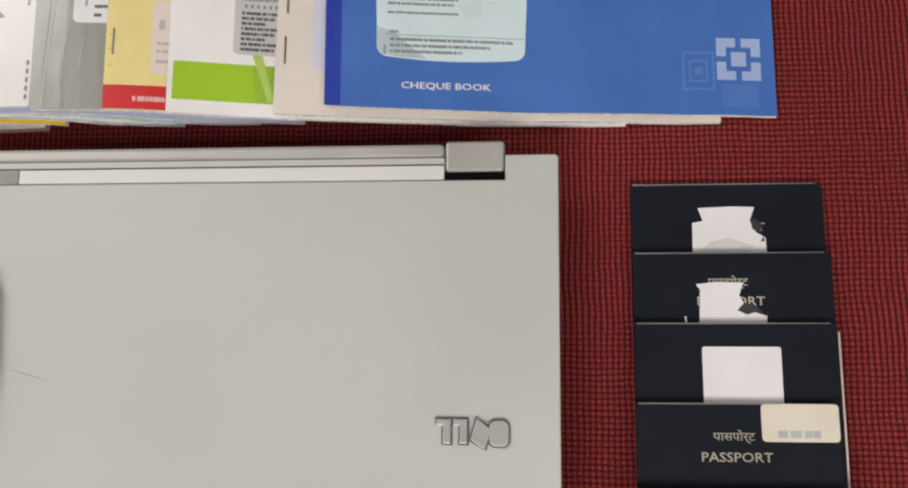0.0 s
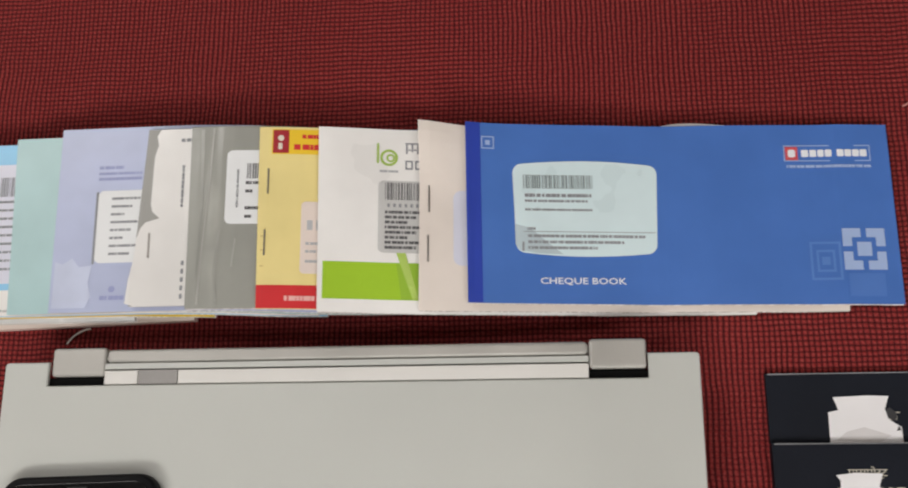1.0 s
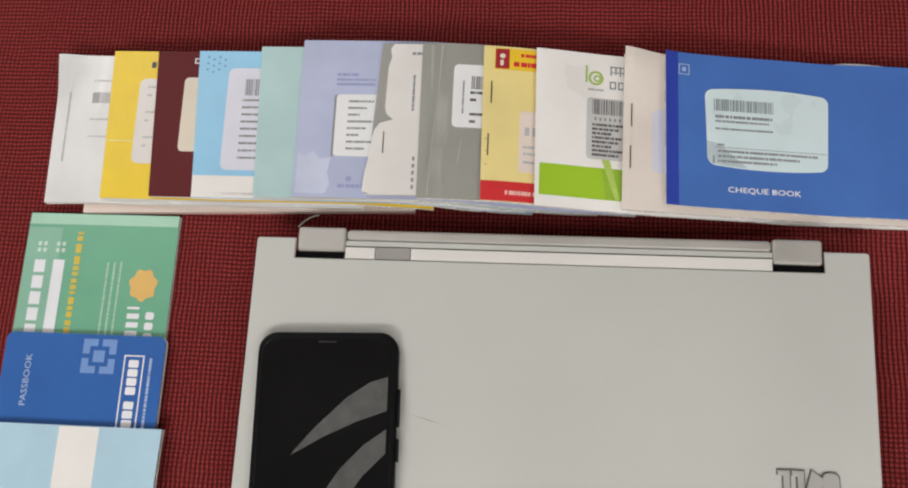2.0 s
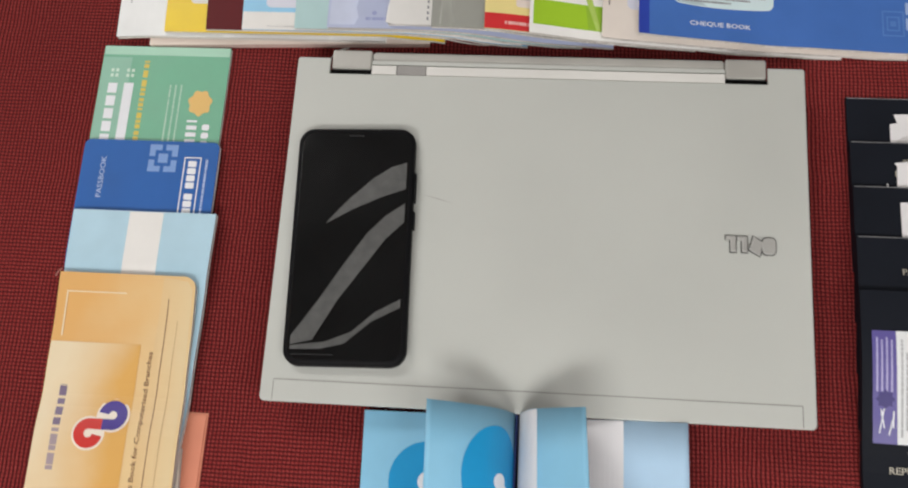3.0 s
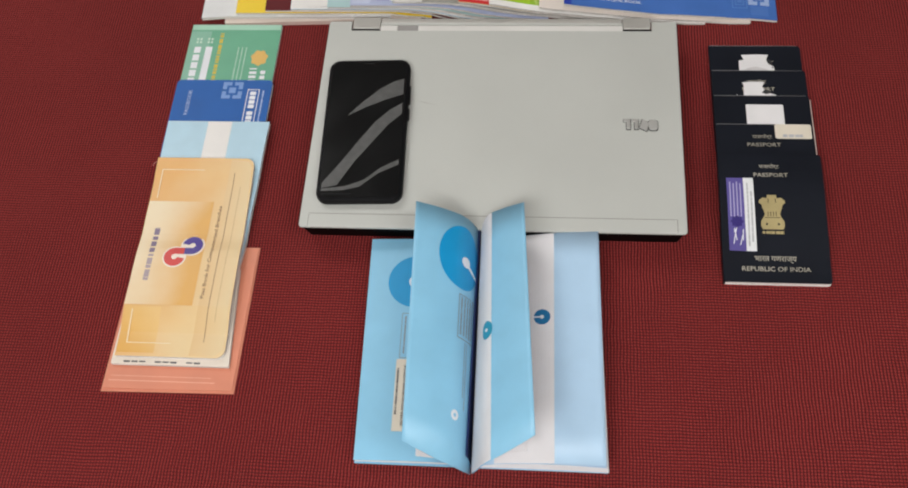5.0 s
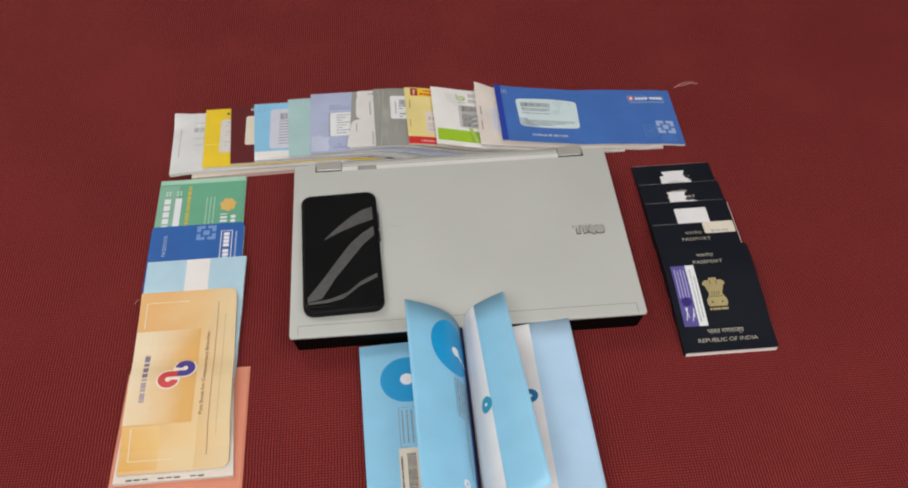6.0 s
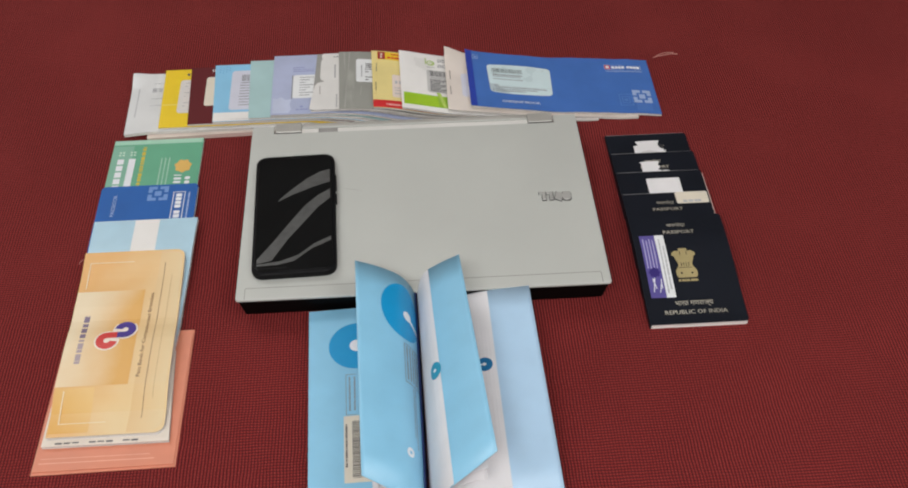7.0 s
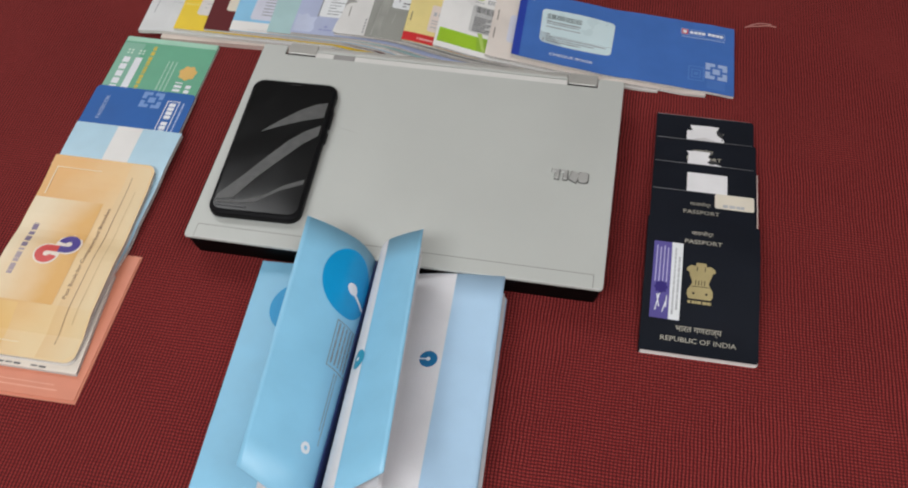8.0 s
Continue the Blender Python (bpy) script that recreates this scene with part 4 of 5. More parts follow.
part("paper_shred", sheet([[(0.3905, 0.1605), (0.3915, 0.1605), (0.3912, 0.1640), (0.3903, 0.1640)]], top, 0.0005, step=0), WHITE_SCRAP, front)
ob, front, top = passport(0.3680, 0.4550, 0.1608, "dark navy passport with a blank white sticker", edges=PINK_EDGES)
worn_edge(front, top, 0.3680, 0.4550, 0.1608)
part("sticker", sheet([rounded(0.3968, 0.118, 0.4305, 0.1502, 0.0012, 3)], top, 0.0004, axis=1), WHITE_SCRAP, front, "blank white sticker")
part("page_edge", slab([(0.4552, 0.05), (0.4562, 0.05), (0.4562, 0.157), (0.4552, 0.157)], 0.0012, 0.0022, lambda x, y: top(x, y, -0.0034).z, 1), PINK_EDGES, ob, "pinkish leaf edge that sticks out")
ob, front, top = passport(0.3675, 0.4525, 0.1257, "dark navy passport with a cream corner sticker")
worn_edge(front, top, 0.3675, 0.4525, 0.1257)
passport_title(front, top, 0.4092, 0.1030, WORN_GOLD)
tag = part("sticker", sheet([rounded(0.4198, 0.1095, 0.4520, 0.1254, 0.0018, 3)], top, 0.0004, axis=1), CREAM_LABEL, front, "cream sticker with blurred print")
part("sticker_print", sheet(bars_along(random.Random(95), 0.4265, 0.444, 0.1112, 0.003), top, 0.0005, step=0), FAINT_INK, tag)
ob, front, top = passport(0.3660, 0.4555, 0.0892, "dark navy passport with gold crest on top of the stack", 0.0050, 0.0012, edges=PAPER)
passport_title(front, top, 0.4110, 0.0675, WORN_GOLD)
half = ((0.0, 0.0085), (0.003, 0.0100), (0.0075, 0.0098), (0.0105, 0.0078), (0.0135, 0.0064), (0.0165, 0.0072), (0.0195, 0.0084), (0.0225, 0.0090), (0.0238, 0.0112), (0.0265, 0.0108), (0.0288, 0.0078), (0.0284, 0.0042), (0.0314, 0.0038))
crest = [(0.4102 + w, 0.0165 + h) for h, w in half] + [(0.4102 - w, 0.0165 + h) for h, w in reversed(half)]
part("crest", sheet([crest], top, 0.0003, axis=1), GOLD, front, "gold foil crest shape")
part("crest_lines", sheet([rounded(0.4062 + 0.0023 * k, 0.0282, 0.4068 + 0.0023 * k, 0.0325, 0) for k in range(4)] + [rounded(0.4035, 0.0268, 0.4168, 0.0273, 0), disc(0.4052, 0.0212, 0.0010, steps=8), disc(0.4152, 0.0212, 0.0010, steps=8), rounded(0.4068, 0.0405, 0.4074, 0.0445, 0), rounded(0.4130, 0.0405, 0.4136, 0.0445, 0)], top, 0.0004, step=0), NAVY, front)
part("crest_motto", sheet(bars_along(random.Random(96), 0.4012, 0.4192, 0.0125, 0.0024), top, 0.0003, step=0), GOLD, front)
part("heading", lettering("भारत गणराज्य", top, 0.4110, -0.0105, 0.035, 0.0062, 0, 0.0003, 0.006), WORN_GOLD, front, "gold Hindi words above the title")
part("subtitle", lettering("REPUBLIC OF INDIA", top, 0.4112, -0.0188, 0.0572, 0.0042, 0, 0.0003, 0.008), WORN_GOLD, front, "gold capitals reading republic of India")
VIOLET = card("violet_sticker", (0.105, 0.085, 0.31), 0.4)
tag = part("sticker", sheet([[(0.3728, -0.003), (0.3958, -0.0035), (0.3952, 0.0640), (0.3722, 0.0640)]], top, 0.0004, axis=1), VIOLET, front, "violet and white service sticker")
part("white_strip", sheet([[(0.3872, -0.0033), (0.3958, -0.0033), (0.3952, 0.0640), (0.3864, 0.0640)]], top, 0.0005, axis=1), WHITE_LABEL, tag, "white strip with faint print")
LAVENDER = card("lavender_print", (0.46, 0.43, 0.68))
for k in range(4):
    part("pale_line", sheet([rounded(0.3746 + 0.0029 * k, 0.0275, 0.3756 + 0.0029 * k, 0.0600 - 0.0015 * (k % 2), 0)], top, 0.0005, axis=1), LAVENDER, tag, "pale lavender line")
for k, (x, y, long, slant) in enumerate(((0.3762, 0.0030, 0.013, 0.0024), (0.3790, 0.0060, 0.011, -0.0020), (0.3818, 0.0020, 0.009, 0.0022), (0.3770, 0.0135, 0.006, 0.0035), (0.3842, 0.0060, 0.010, 0.0004))):
    part("scribble", sheet([[(x, y), (x + 0.0008, y), (x + 0.0008 + slant, y + long), (x + slant, y + long)]], top, 0.00055, axis=1), WHITE_INK, tag, "white scribbled stroke")
part("dark_star", sheet([[(0.3800 + (0.0044 if k % 2 else 0.0058) * math.cos(k * math.pi / 8), 0.0230 + (0.0044 if k % 2 else 0.0058) * math.sin(k * math.pi / 8)) for k in range(16)]], top, 0.0006, axis=1), card("deep_violet_print", (0.035, 0.022, 0.17)), tag, "deep violet star shape")
part("strip_print", sheet(turned(bars_along(random.Random(97), 0, 0.058, 0.001, 0.0014) + bars_along(random.Random(98), 0.004, 0.05, -0.0022, 0.0016), 0.3915, 0.001, 90), top, 0.0006, step=0), FAINT_INK, tag)

# ---- laptop ----

SILVER = surface("silver_lid_paint", (0.534, 0.549, 0.519), 0.5, 0.05, 0.04, 0.06, metal=0.1, broad=9)
STRIP = surface("bright_strip", (0.70, 0.69, 0.66), 0.4, 0.04, 0.02)
HINGE = surface("hinge_metal", (0.46, 0.45, 0.42), 0.4, 0.08, 0.04, 0.05, metal=0.25)
BASE = surface("black_base_plastic", (0.003, 0.003, 0.003), 0.6, 0.2, 0.1, 0.1, spec=0.06)
GAP = surface("dark_gap", (0.010, 0.010, 0.011), 0.6)
LOGO = surface("chrome_badge", (0.50, 0.50, 0.48), 0.35, 0.1, 0.05, 0, metal=0.3)
LID = 0.030

def tapered_base():
    """The base, drawn in towards its underside."""
    bm = slab(rounded(0.0015, 0.0015, 0.3335, 0.2255, 0.002), 0.002, 0.0276, soft=0.0008)
    for v in bm.verts:
        if v.co.z < 0.01:
            v.co.x += 0.003 if v.co.x < 0.1 else -0.003
            v.co.y += 0.006 if v.co.y < 0.1 else -0.004
    return bm


laptop = thing("laptop", "closed silver laptop with a black base and metal hinges", "laptop")
part("base", tapered_base(), BASE, laptop, "matt black base")
for fx, fy in ((0.03, 0.03), (0.305, 0.03), (0.03, 0.21), (0.305, 0.21)):
    part("rubber_foot", slab(disc(fx, fy, 0.008, steps=16), 0.0, 0.0022), GAP, laptop)
lid_shape = []
for cx, cy, start in ((0.3332, 0.2312, 0), (0.0, 0.0, None), (0.0018, 0.2312, 90), (0.003, 0.003, 180), (0.332, 0.003, 270)):
    if start is None:
        lid_shape += [(0.3116, 0.233), (0.3116, 0.2215), (0.0224, 0.2215), (0.0224, 0.233)]
        continue
    r = 0.0018 if cy > 0.1 else 0.003
    lid_shape += [(cx + r * math.cos(radians(start + a)), cy + r * math.sin(radians(start + a))) for a in (0, 30, 60, 90)]
part("lid", slab(lid_shape, 0.0280, LID, soft=0.0007), SILVER, laptop, "smooth silver painted lid", smooth=False)
flat = lambda x, y, h: Vector((x, y, LID + h))
# bar between the hinges
part("rear_bar", slab(rounded(0.0505, 0.2325, 0.2845, 0.2392, 0.0025, 3), 0.012, 0.0278, soft=0.0018), HINGE, laptop, "rounded grey metal bar")
part("inner_rail", slab(rounded(0.0505, 0.2295, 0.2845, 0.2322, 0), 0.016, 0.0284), SILVER, laptop)
part("lid_strip", slab(rounded(0.0505, 0.2218, 0.0675, 0.2288, 0), 0.02, 0.0288, soft=0.0006), STRIP, laptop, "bright strip at the lid edge")
part("lid_strip", slab(rounded(0.0875, 0.2218, 0.2845, 0.2288, 0), 0.02, 0.0288, soft=0.0006), STRIP, laptop, "bright strip at the lid edge")
part("antenna_cover", slab(rounded(0.0678, 0.2218, 0.0872, 0.2288, 0), 0.02, 0.0286), surface("mid_grey_plastic", (0.30, 0.29, 0.28), 0.5), laptop, "short grey cover")
for hx0, hx1 in ((0.0228, 0.0502), (0.2848, 0.3112)):
    hinge = part("hinge", slab(rounded(hx0, 0.2262, hx1, 0.2402, 0.0018, 4), 0.006, 0.0278, soft=0.0013), HINGE, laptop, "rounded metal hinge block")
    part("hinge_gap", slab(rounded(hx0 - 0.0005, 0.2222, hx1 + 0.0005, 0.2258, 0), 0.016, 0.0245), GAP, hinge, "dark recess in front of the hinge")
# parting line at the front of the lid
part("front_groove", sheet([rounded(0.008, 0.0134, 0.327, 0.0139, 0), rounded(0.3267, 0.001, 0.3272, 0.0134, 0), rounded(0.0078, 0.001, 0.0082, 0.0134, 0)], flat, 0.00012, step=0), surface("groove_shadow", (0.20, 0.195, 0.18), 0.6), laptop, "fine parting line")
part("scratch", sheet([[(0.092, 0.1372), (0.102, 0.1350), (0.113, 0.1317), (0.102, 0.1344)]], flat, 0.0001, step=0), surface("scratch_grey", (0.34, 0.33, 0.31), 0.5), laptop, "fine grey scratch")
BADGE_RIM = surface("badge_dark_rim", (0.13, 0.13, 0.125), 0.45, 0.15)


def badge_block(name, outline, parent, label=""):
    """A raised chrome block on a slightly larger dark rim."""
    block = part(name, slab(outline, LID, LID + 0.0021, soft=0.0005), LOGO, parent, label)
    cx, cy = sum(x for x, y in outline) / len(outline), sum(y for x, y in outline) / len(outline)
    rim = [(x + math.copysign(0.0005, x - cx), y + math.copysign(0.0005, y - cy)) for x, y in outline]
    part("rim", slab(rim, LID, LID + 0.0012), BADGE_RIM, block if parent is laptop else parent, "dark rim")
    return block


badge = badge_block("badge", rounded(0.3052, 0.1058, 0.3135, 0.1165, 0.003), laptop, "raised chrome badge of four blocks")
badge_block("badge_block", [(0.2972, 0.1085), (0.3035, 0.1045), (0.3062, 0.1130), (0.3000, 0.1175)], badge)
for bx in (0.2932, 0.2862):
    badge_block("badge_block", [(bx - 0.0004, 0.1068), (bx + 0.0030, 0.1068), (bx + 0.0030, 0.1170), (bx - 0.0031, 0.1170), (bx - 0.0031, 0.1142), (bx - 0.0004, 0.1142)], badge)

# ---- phone on the laptop ----

CASE = surface("black_rubber_case", (0.003, 0.003, 0.004), 0.55, 0.2, 0.1, 0.1, spec=0.15)
GLASS = surface("dark_screen_glass", (0.006, 0.0065, 0.007), 0.14, 0.2, 0.02, 0, spec=0.30)
PALE_STRIP = surface("pale_strip_grey", (0.085, 0.086, 0.085), 0.38, 0.3, 0.1, 0.3, broad=120)
turn = pose(0.0494, 0.1003, LID, 0, 0, 1.7)
phone = thing("phone", "black smartphone in a dark case lying on the laptop", "phone")
phone.matrix_basis = turn
part("case", slab(rounded(-0.0383, -0.0782, 0.0383, 0.0782, 0.0105, 8), 0.0003, 0.0088, soft=0.0026, both=True), CASE, phone, "soft black case")
screen = part("screen", slab(rounded(-0.0352, -0.0748, 0.0352, 0.0748, 0.008, 8), 0.0080, 0.0091, soft=0.0003), GLASS, phone, "dark switched-off screen with paler strips")
glass = lambda x, y, h: Vector((x, y, 0.0091 + h))
# paler, rougher strips across the screen
part("pale_strip", sheet([[(0.0335, 0.0540), (0.0335, 0.0360), (0.0180, 0.0305), (0.0000, 0.0220), (-0.0165, 0.0125), (-0.0145, 0.0155), (-0.0040, 0.0275), (0.0120, 0.0430), (0.0240, 0.0510)]], glass, 0.0002, step=0), PALE_STRIP, screen, "paler, rougher strip across the screen")
part("pale_strip", sheet([[(0.0335, 0.0265), (0.0335, 0.0140), (0.0220, 0.0025), (0.0080, -0.0175), (-0.0060, -0.0375), (-0.0200, -0.0625), (-0.0335, -0.0655), (-0.0335, -0.0600), (-0.0180, -0.0375), (-0.0040, -0.0150), (0.0100, 0.0060), (0.0220, 0.0185)]], glass, 0.0002, step=0), PALE_STRIP, screen, "paler, rougher strip across the screen")
part("pale_strip", sheet([[(0.0335, -0.0360), (0.0335, -0.0415), (0.0160, -0.0505), (0.0000, -0.0645), (-0.0150, -0.0680), (-0.0335, -0.0685), (-0.0335, -0.0660), (-0.0120, -0.0635), (0.0040, -0.0570), (0.0180, -0.0445)]], glass, 0.0002, step=0), PALE_STRIP, screen, "paler, rougher strip across the screen")
part("speaker_slot", sheet([rounded(-0.005, 0.0720, 0.005, 0.0729, 0.0004, 3)], glass, 0.0002, step=0), GAP, screen)
part("chin_line", sheet([rounded(-0.0325, -0.0718, -0.0065, -0.0712, 0)], glass, 0.0002, step=0), GAP, screen)
part("power_button", slab(rounded(0.0385, 0.010, 0.0396, 0.022, 0.0004, 2), 0.003, 0.0065), CASE, phone)
part("volume_button", slab(rounded(0.0385, 0.028, 0.0396, 0.048, 0.0004, 2), 0.003, 0.0065), CASE, phone)

# ---- open cheque book standing ajar before the laptop ----

ICE = card("ice_blue_paper", (0.255, 0.555, 0.77), 0.42, blotch=0.07)
ICE_PALE = card("pale_ice_paper", (0.43, 0.62, 0.81), 0.45, blotch=0.06)
LINER = surface("grey_white_paper", (0.76, 0.75, 0.77), 0.6, 0.05)
DISC_BLUE = card("cyan_blue_print", (0.004, 0.30, 0.62), 0.4)
TEAL = card("teal_print", (0.02, 0.30, 0.46), 0.4)
DARK_TEAL = card("deep_teal_print", (0.01, 0.16, 0.36), 0.4)


class Profile:
    """A smooth curve through points of x and z, by its length."""

    def __init__(self, *points):
        fine = []
        ext = [Vector((2 * points[0][0] - points[1][0], 2 * points[0][1] - points[1][1]))] + [Vector(p) for p in points]
        ext.append(2 * ext[-1] - ext[-2])
        for k in range(1, len(ext) - 2):
            a, b, c, d = ext[k - 1 : k + 3]
            for s in range(12):
                u = s / 12
                fine.append(0.5 * (2 * b + (c - a) * u + (2 * a - 5 * b + 4 * c - d) * u * u + (3 * b - a - 3 * c + d) * u**3))
        fine.append(ext[-2])
        self.xs, self.zs = np.array([p.x for p in fine]), np.array([p.y for p in fine])
        self.s = np.r_[0, np.cumsum(np.hypot(np.diff(self.xs), np.diff(self.zs)))]
        self.long = float(self.s[-1])

    def at(self, s, h=0.0):
        x, z = np.interp(s, self.s, self.xs), np.interp(s, self.s, self.zs)
        e = 0.0015
        dx = np.interp(s + e, self.s, self.xs) - np.interp(s - e, self.s, self.xs)
        dz = np.interp(s + e, self.s, self.zs) - np.interp(s - e, self.s, self.zs)
        n = math.hypot(dx, dz) or 1
        return float(x - dz / n * h), float(z + dx / n * h)


def leaf_bm(curve, y0, y1, thick, side=1, slew=0.0, droop=0.0, flare=(0.0, 0.0)):
    """A sheet of paper that follows a profile; at its near end slew shifts the free edge sideways, droop lowers it and flare pushes it out at the spine and in the middle."""
    bm = bmesh.new()
    n, m = 26, 8
    grid = []
    for layer in (0, thick * side):
        rows_ = []
        for k in range(n + 1):
            s = curve.long * k / n
            x, z = curve.at(s, layer)
            f = k / n
            near = y0 - flare[0] * (1 - f) - flare[1] * math.sin(math.pi * f)
            rows_.append([bm.verts.new((x + slew * f * (1 - j / m), near + (y1 - near) * j / m, z - droop * f * (1 - j / m))) for j in range(m + 1)])
        grid.append(rows_)
    for layer in (0, 1):
        for k in range(n):
            for j in range(m):
                bm.faces.new((grid[layer][k][j], grid[layer][k + 1][j], grid[layer][k + 1][j + 1], grid[layer][k][j + 1]))
    for k in range(n):
        for j in (0, m):
            bm.faces.new((grid[0][k][j], grid[0][k + 1][j], grid[1][k + 1][j], grid[1][k][j]))
    for j in range(m):
        for k in (0, n):
            bm.faces.new((grid[0][k][j], grid[0][k][j + 1], grid[1][k][j + 1], grid[1][k][j]))
    return bm


def on_leaf(curve, side, slew=0.0, droop=0.0, y0=-0.2, y1=0.0, flare=(0.0, 0.0)):
    def over(s, y, h):
        x, z = curve.at(s, side * h)
        f = s / curve.long
        near = y0 - flare[0] * (1 - f) - flare[1] * math.sin(math.pi * f)
        j = (y - near) / (y1 - near)
        return Vector((x + slew * f * (1 - j), y, z - droop * f * (1 - j)))
    return over


NEAR, FAR = -0.2000, 0.0000
open_book = thing("open_cheque_book", "ice blue cheque book lying open with leaves standing up", "cheque book")
# left half: cover and a few flat leaves
left = Profile((0.160, 0.006), (0.140, 0.0105), (0.110, 0.0115), (0.063, 0.009))
part("back_cover", leaf_bm(Profile((0.160, 0.0006), (0.120, 0.0006), (0.0625, 0.0006)), NEAR, FAR, 0.0006, -1, 0.005), ICE, open_book)
for k in range(4):
    part("leaf", leaf_bm(Profile((0.160, 0.0025 + 0.001 * k), (0.135, 0.0035 + 0.0018 * k), (0.110, 0.0032 + 0.0019 * k), (0.0632, 0.0022 + 0.0016 * k)), NEAR + 0.0012, FAR - 0.001, 0.0004, -1, 0.005), LINER, open_book)
flat_left = part("left_leaf", leaf_bm(left, NEAR, FAR, 0.0006, -1, 0.005), ICE, open_book, "flat ice blue printed leaf")
lo = on_leaf(left, -1, 0.005, y0=NEAR, y1=FAR)
S = lambda x: 0.160 - x
part("disc_mark", sheet([disc(S(0.1045), -0.042, 0.0245, 0.0245, 40)], lo, 0.0008, step=0.004), DISC_BLUE, flat_left, "large round cyan blue mark")
part("disc_slot", sheet([disc(S(0.1045), -0.042, 0.0062, steps=18)], lo, 0.0010, step=0.004), WHITE_INK, flat_left)
part("print_frame", sheet(box_line(S(0.121), -0.113, S(0.0945), -0.072, 0.0005), lo, 0.0008, step=0), GREY_INK, flat_left)
rng = random.Random(101)
part("small_print", sheet([r for k in range(5) for r in turned(bars_along(rng, 0, 0.034, 0, 0.0013), S(0.0985 + 0.0042 * k), -0.075, -90)], lo, 0.0008, step=0), GREY_INK, flat_left, "rows of tiny unreadable print")
code_tag = part("barcode_label", sheet([rounded(S(0.122), -0.176, S(0.0925), -0.114, 0.0006, 2)], lo, 0.0009, step=0.004), CREAM_LABEL, flat_left, "cream barcode sticker")
part("barcode", sheet(barcode(rng, S(0.1075), -0.172, S(0.0995), -0.119, 1), lo, 0.0011, step=0), INK, code_tag, "printed black barcode")
part("code_print", sheet(turned(bars_along(rng, 0, 0.04, 0, 0.0016), S(0.0955), -0.122, -90), lo, 0.0011, step=0), INK, code_tag)
# a few leaves that lean to the left, well apart
for k in range(2):
    d = 0.0085 * (2 - k)
    part("leaf", leaf_bm(Profile((0.1600, 0.006), (0.1560 - d * 0.3, 0.026 - d * 0.3), (0.143 - d, 0.0480 - d), (0.125 - d * 0.8, 0.0600 - d * 1.3), (0.1125 + 0.002 * k, 0.0675 - d * 1.8)), NEAR + 0.001 * (k % 3), FAR - 0.001 * (k % 2), 0.00035, -1, 0.009, 0.012 + 0.002 * k), LINER, open_book, "thin grey-white inner leaf")
lean = Profile((0.1605, 0.006), (0.1572, 0.030), (0.147, 0.0515), (0.128, 0.0660), (0.1085, 0.0755))
raised = part("raised_leaf", leaf_bm(lean, NEAR, FAR, 0.0005, -1, 0.004, 0.012, flare=(0.007, 0.009)), ICE, open_book, "raised ice blue printed leaf", smooth=True)
lo = on_leaf(lean, -1, 0.004, 0.012, y0=NEAR, y1=FAR, flare=(0.007, 0.009))
part("disc_mark", sheet([disc(0.047, -0.0385, 0.0245, 0.0285, 44)], lo, 0.0008, step=0.003), DISC_BLUE, raised, "large round cyan blue mark")
part("disc_slot", sheet([disc(0.0435, -0.0415, 0.0055, 0.0048, 18), [(0.0405, -0.0425), (0.0405, -0.0455), (0.0215, -0.0530), (0.0215, -0.0500)]], lo, 0.0010, step=0.003), WHITE_INK, raised)
part("print_frame", sheet(box_line(0.0255, -0.1095, 0.050, -0.0715, 0.0007), lo, 0.0009, step=0.003), GREY_INK, raised)
part("small_print", sheet([r for k in range(5) for r in turned(bars_along(rng, 0, 0.033, 0, 0.0017), 0.0455 - 0.0042 * k, -0.0735, -90)], lo, 0.0008, step=0), GREY_INK, raised, "rows of tiny unreadable print")
part("side_print", sheet(turned(bars_along(rng, 0, 0.055, 0, 0.0010) + bars_along(rng, 0, 0.045, 0.003, 0.0010), 0.036, -0.1115, -90), lo, 0.0009, step=0), GREY_INK, raised)
part("ring_mark", sheet(ring(disc(0.0480, -0.173, 0.0042, steps=20), disc(0.0480, -0.173, 0.0016, steps=20)), lo, 0.0008, step=0), WHITE_INK, raised, "small white ring")
# dark strip added in the spine gap; its navy stands in for deep shade
part("spine_gap_strip", leaf_bm(Profile((0.1612, 0.002), (0.1604, 0.016), (0.1590, 0.031)), NEAR + 0.0005, FAR - 0.0005, 0.0008, 1), card("navy_gap_shade", (0.008, 0.025, 0.13), 0.5), open_book, "added dark blue strip, shade of the spine gap")
# a few leaves that stand to the right, well apart
for k in range(2):
    d = 0.0085 * (2 - k)
    part("leaf", leaf_bm(Profile((0.1632, 0.006), (0.1632 + d * 0.3, 0.030 - d * 0.3), (0.1690 + d * 0.7, 0.0520 - d * 0.8), (0.182 + d * 0.6, 0.0625 - d * 1.2), (0.1945 + 0.0012 * k, 0.0700 - d * 1.7)), NEAR + 0.001 * (k % 3), FAR - 0.001 * (k % 2), 0.00035, 1, 0.011 - 0.001 * k, -0.006), LINER, open_book, "thin grey-white inner leaf")
stand = Profile((0.1622, 0.006), (0.1612, 0.030), (0.1670, 0.0540), (0.1805, 0.0665), (0.1975, 0.0768))
upright = part("upright_leaf", leaf_bm(stand, NEAR, FAR, 0.0005, 1, 0.014, -0.010, (0.006, 0.012)), ICE, open_book, "standing ice blue leaf with a white margin", smooth=True)
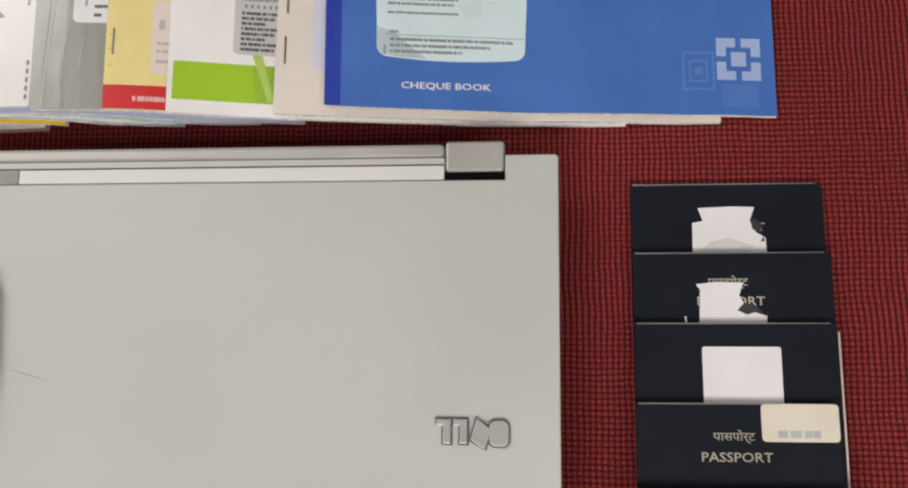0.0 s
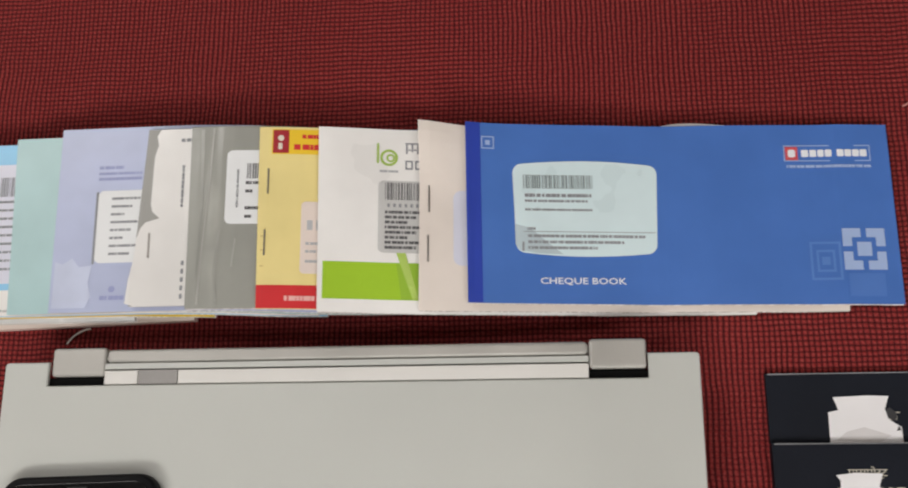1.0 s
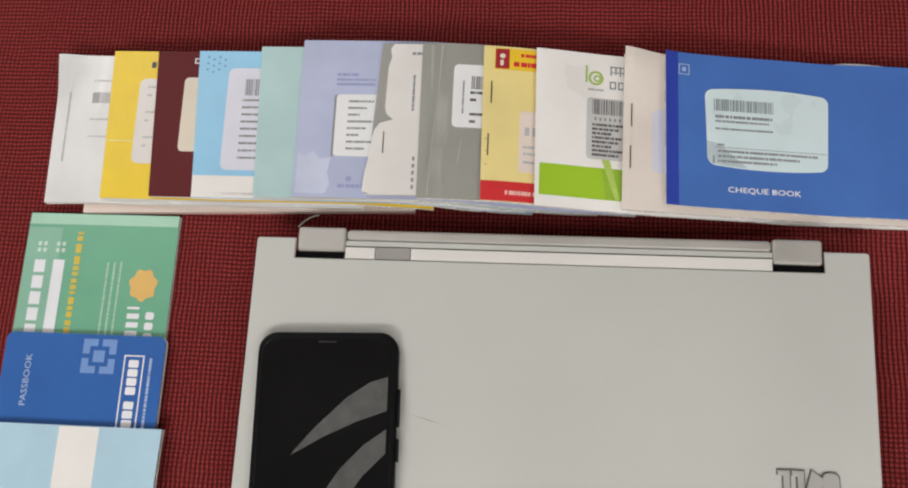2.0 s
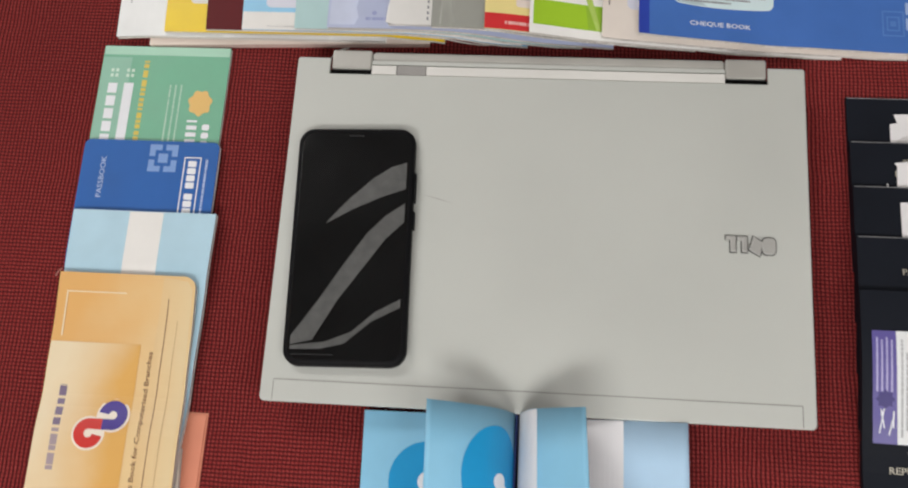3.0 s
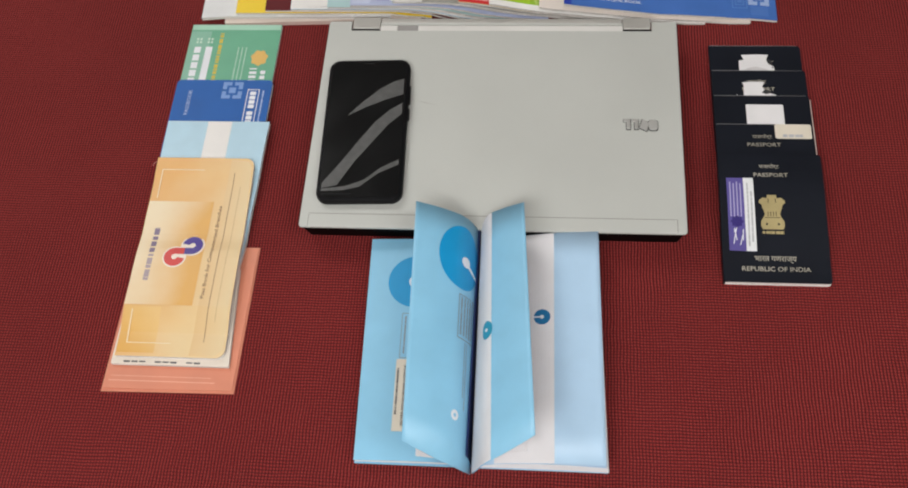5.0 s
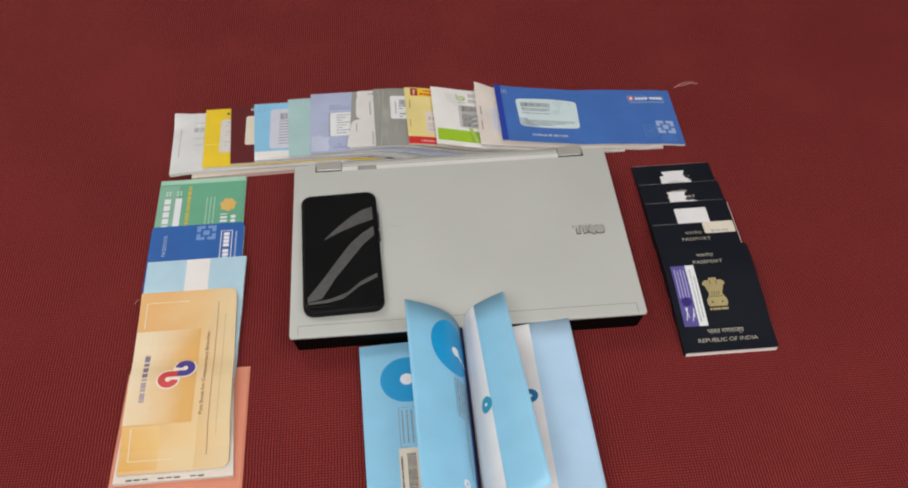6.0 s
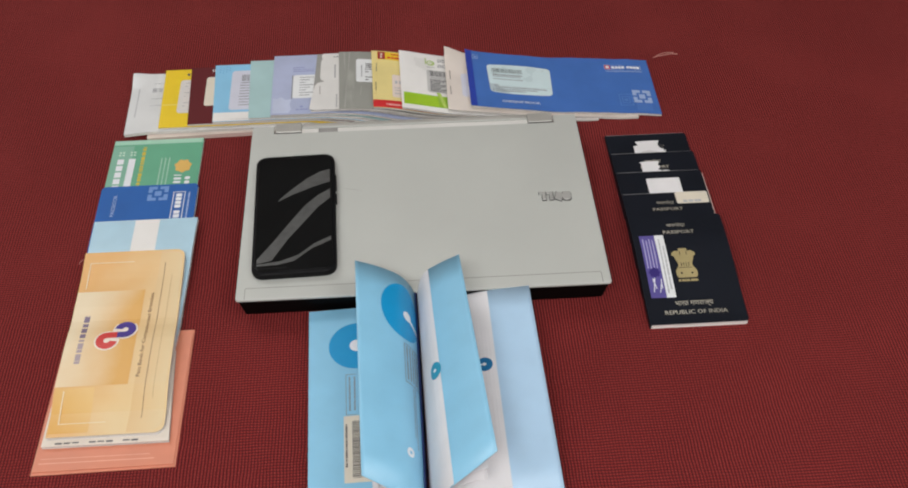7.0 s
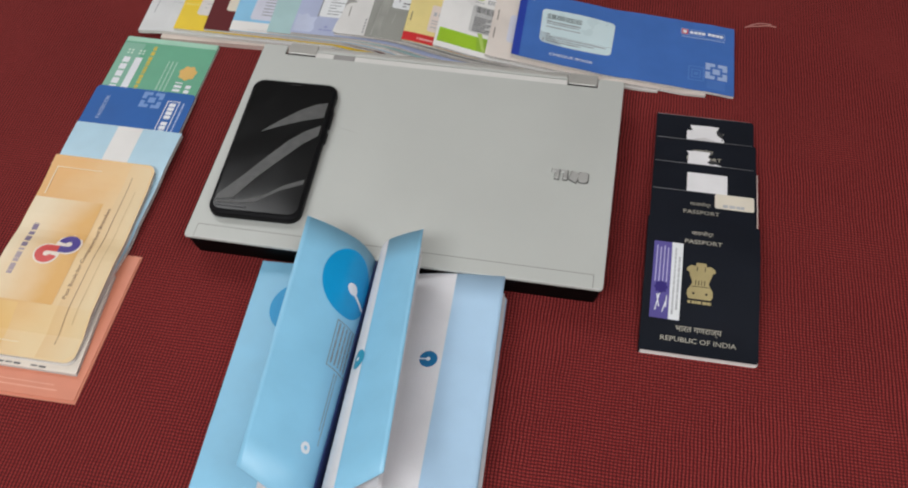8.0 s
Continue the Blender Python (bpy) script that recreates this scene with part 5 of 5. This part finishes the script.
ro = on_leaf(stand, 1, 0.014, -0.010, NEAR, FAR, (0.006, 0.012))
part("white_margin", sheet([[(0.008 + 0.0475 * k / 12, NEAR - 0.0057 * (1 - (0.008 + 0.0475 * k / 12) / stand.long) - 0.0118 * math.sin(math.pi * (0.008 + 0.0475 * k / 12) / stand.long)) for k in range(13)] + [(0.0555, FAR - 0.0003), (0.008, FAR - 0.0003)]], ro, 0.0007, step=0.003), LINER, upright, "white margin stripe")
part("disc_mark", sheet([disc(0.0505, -0.107, 0.0062, 0.0078, 24)], ro, 0.0010, step=0.003), TEAL, upright, "small round teal mark")
part("disc_slot", sheet([disc(0.0505, -0.107, 0.0016, steps=12), rounded(0.0425, -0.1076, 0.0505, -0.1064, 0)], ro, 0.0012, step=0), WHITE_INK, upright)
# right half: a fan of leaves over the other cover
part("back_cover", leaf_bm(Profile((0.164, 0.0006), (0.21, 0.0006), (0.2620, 0.0006)), NEAR, FAR, 0.0006, 1, 0.006), ICE_PALE, open_book)
for k in range(6):
    part("leaf", leaf_bm(Profile((0.164, 0.003 + 0.0004 * k), (0.19, 0.0045 + 0.0024 * k), (0.225, 0.0045 + 0.0030 * k), (0.2612 - 0.0006 * k, 0.0025 + 0.0027 * k)), NEAR + 0.0008 * (k % 3), FAR - 0.001 * (k % 2), 0.0004, 1, 0.0075, 0.0004 * k), LINER if k < 4 else ICE_PALE, open_book, "thin paper leaf")
right = Profile((0.1645, 0.0070), (0.183, 0.0165), (0.203, 0.0225), (0.227, 0.0275), (0.2600, 0.0310))
page = part("right_leaf", leaf_bm(right, NEAR, FAR, 0.0005, 1, 0.006, 0.012), ICE_PALE, open_book, "pale blue leaf with a grey-white stripe", smooth=True)
ro = on_leaf(right, 1, 0.006, 0.012, y0=NEAR, y1=FAR)
part("white_margin", sheet([rounded(0.016, NEAR + 0.0003, 0.0618, FAR - 0.0003, 0)], ro, 0.0007, step=0.003), LINER, page, "grey-white margin stripe")
part("disc_mark", sheet([disc(0.0520, -0.0775, 0.0068, steps=24)], ro, 0.0010, step=0.003), DARK_TEAL, page, "small round dark blue mark")
part("disc_slot", sheet([disc(0.0520, -0.0775, 0.0017, steps=12), rounded(0.0440, -0.0781, 0.0520, -0.0769, 0)], ro, 0.0012, step=0), WHITE_INK, page)

# ---- lint and threads ----

LINT = surface("pale_thread", (0.50, 0.22, 0.19), 0.8)


def thread(name, label, points, r, material):
    curve = bpy.data.curves.new(name, "CURVE")
    curve.dimensions, curve.bevel_depth, curve.bevel_resolution, curve.resolution_u = "3D", r, 2, 6
    line = curve.splines.new("BEZIER")
    line.bezier_points.add(len(points) - 1)
    for knot, place in zip(line.bezier_points, points):
        knot.co, knot.handle_left_type, knot.handle_right_type = place, "AUTO", "AUTO"
    holder = new(name, curve)
    graph = bpy.context.evaluated_depsgraph_get()
    graph.update()
    me = bpy.data.meshes.new_from_object(holder.evaluated_get(graph))
    bpy.data.objects.remove(holder)
    me.materials.clear()
    me.materials.append(material)
    return tagged(new(name, me), label, "thread")


thread("thread", "pale pink loose thread on the red cloth", [(0.4475, 0.3615, 0.0006), (0.452, 0.3635, 0.0008), (0.460, 0.3645, 0.0012), (0.469, 0.3672, 0.0008), (0.4775, 0.3665, 0.0006)], 0.0006, LINT)
thread("thread", "pale pink loose thread on the red cloth", [(0.4485, 0.3618, 0.0008), (0.455, 0.3655, 0.0018), (0.464, 0.3688, 0.0016), (0.473, 0.3693, 0.0008)], 0.0005, LINT)
thread("thread", "short white thread below the cheque books", [(0.0155, 0.2475, 0.0005), (0.0195, 0.2515, 0.0012), (0.0245, 0.2545, 0.0008), (0.0275, 0.2552, 0.0006)], 0.0005, PAPER)
thread("thread", "short pink fibre beside the bank books", [(-0.1575, 0.080, 0.0005), (-0.1555, 0.083, 0.0014), (-0.1535, 0.0855, 0.0005)], 0.0004, LINT)
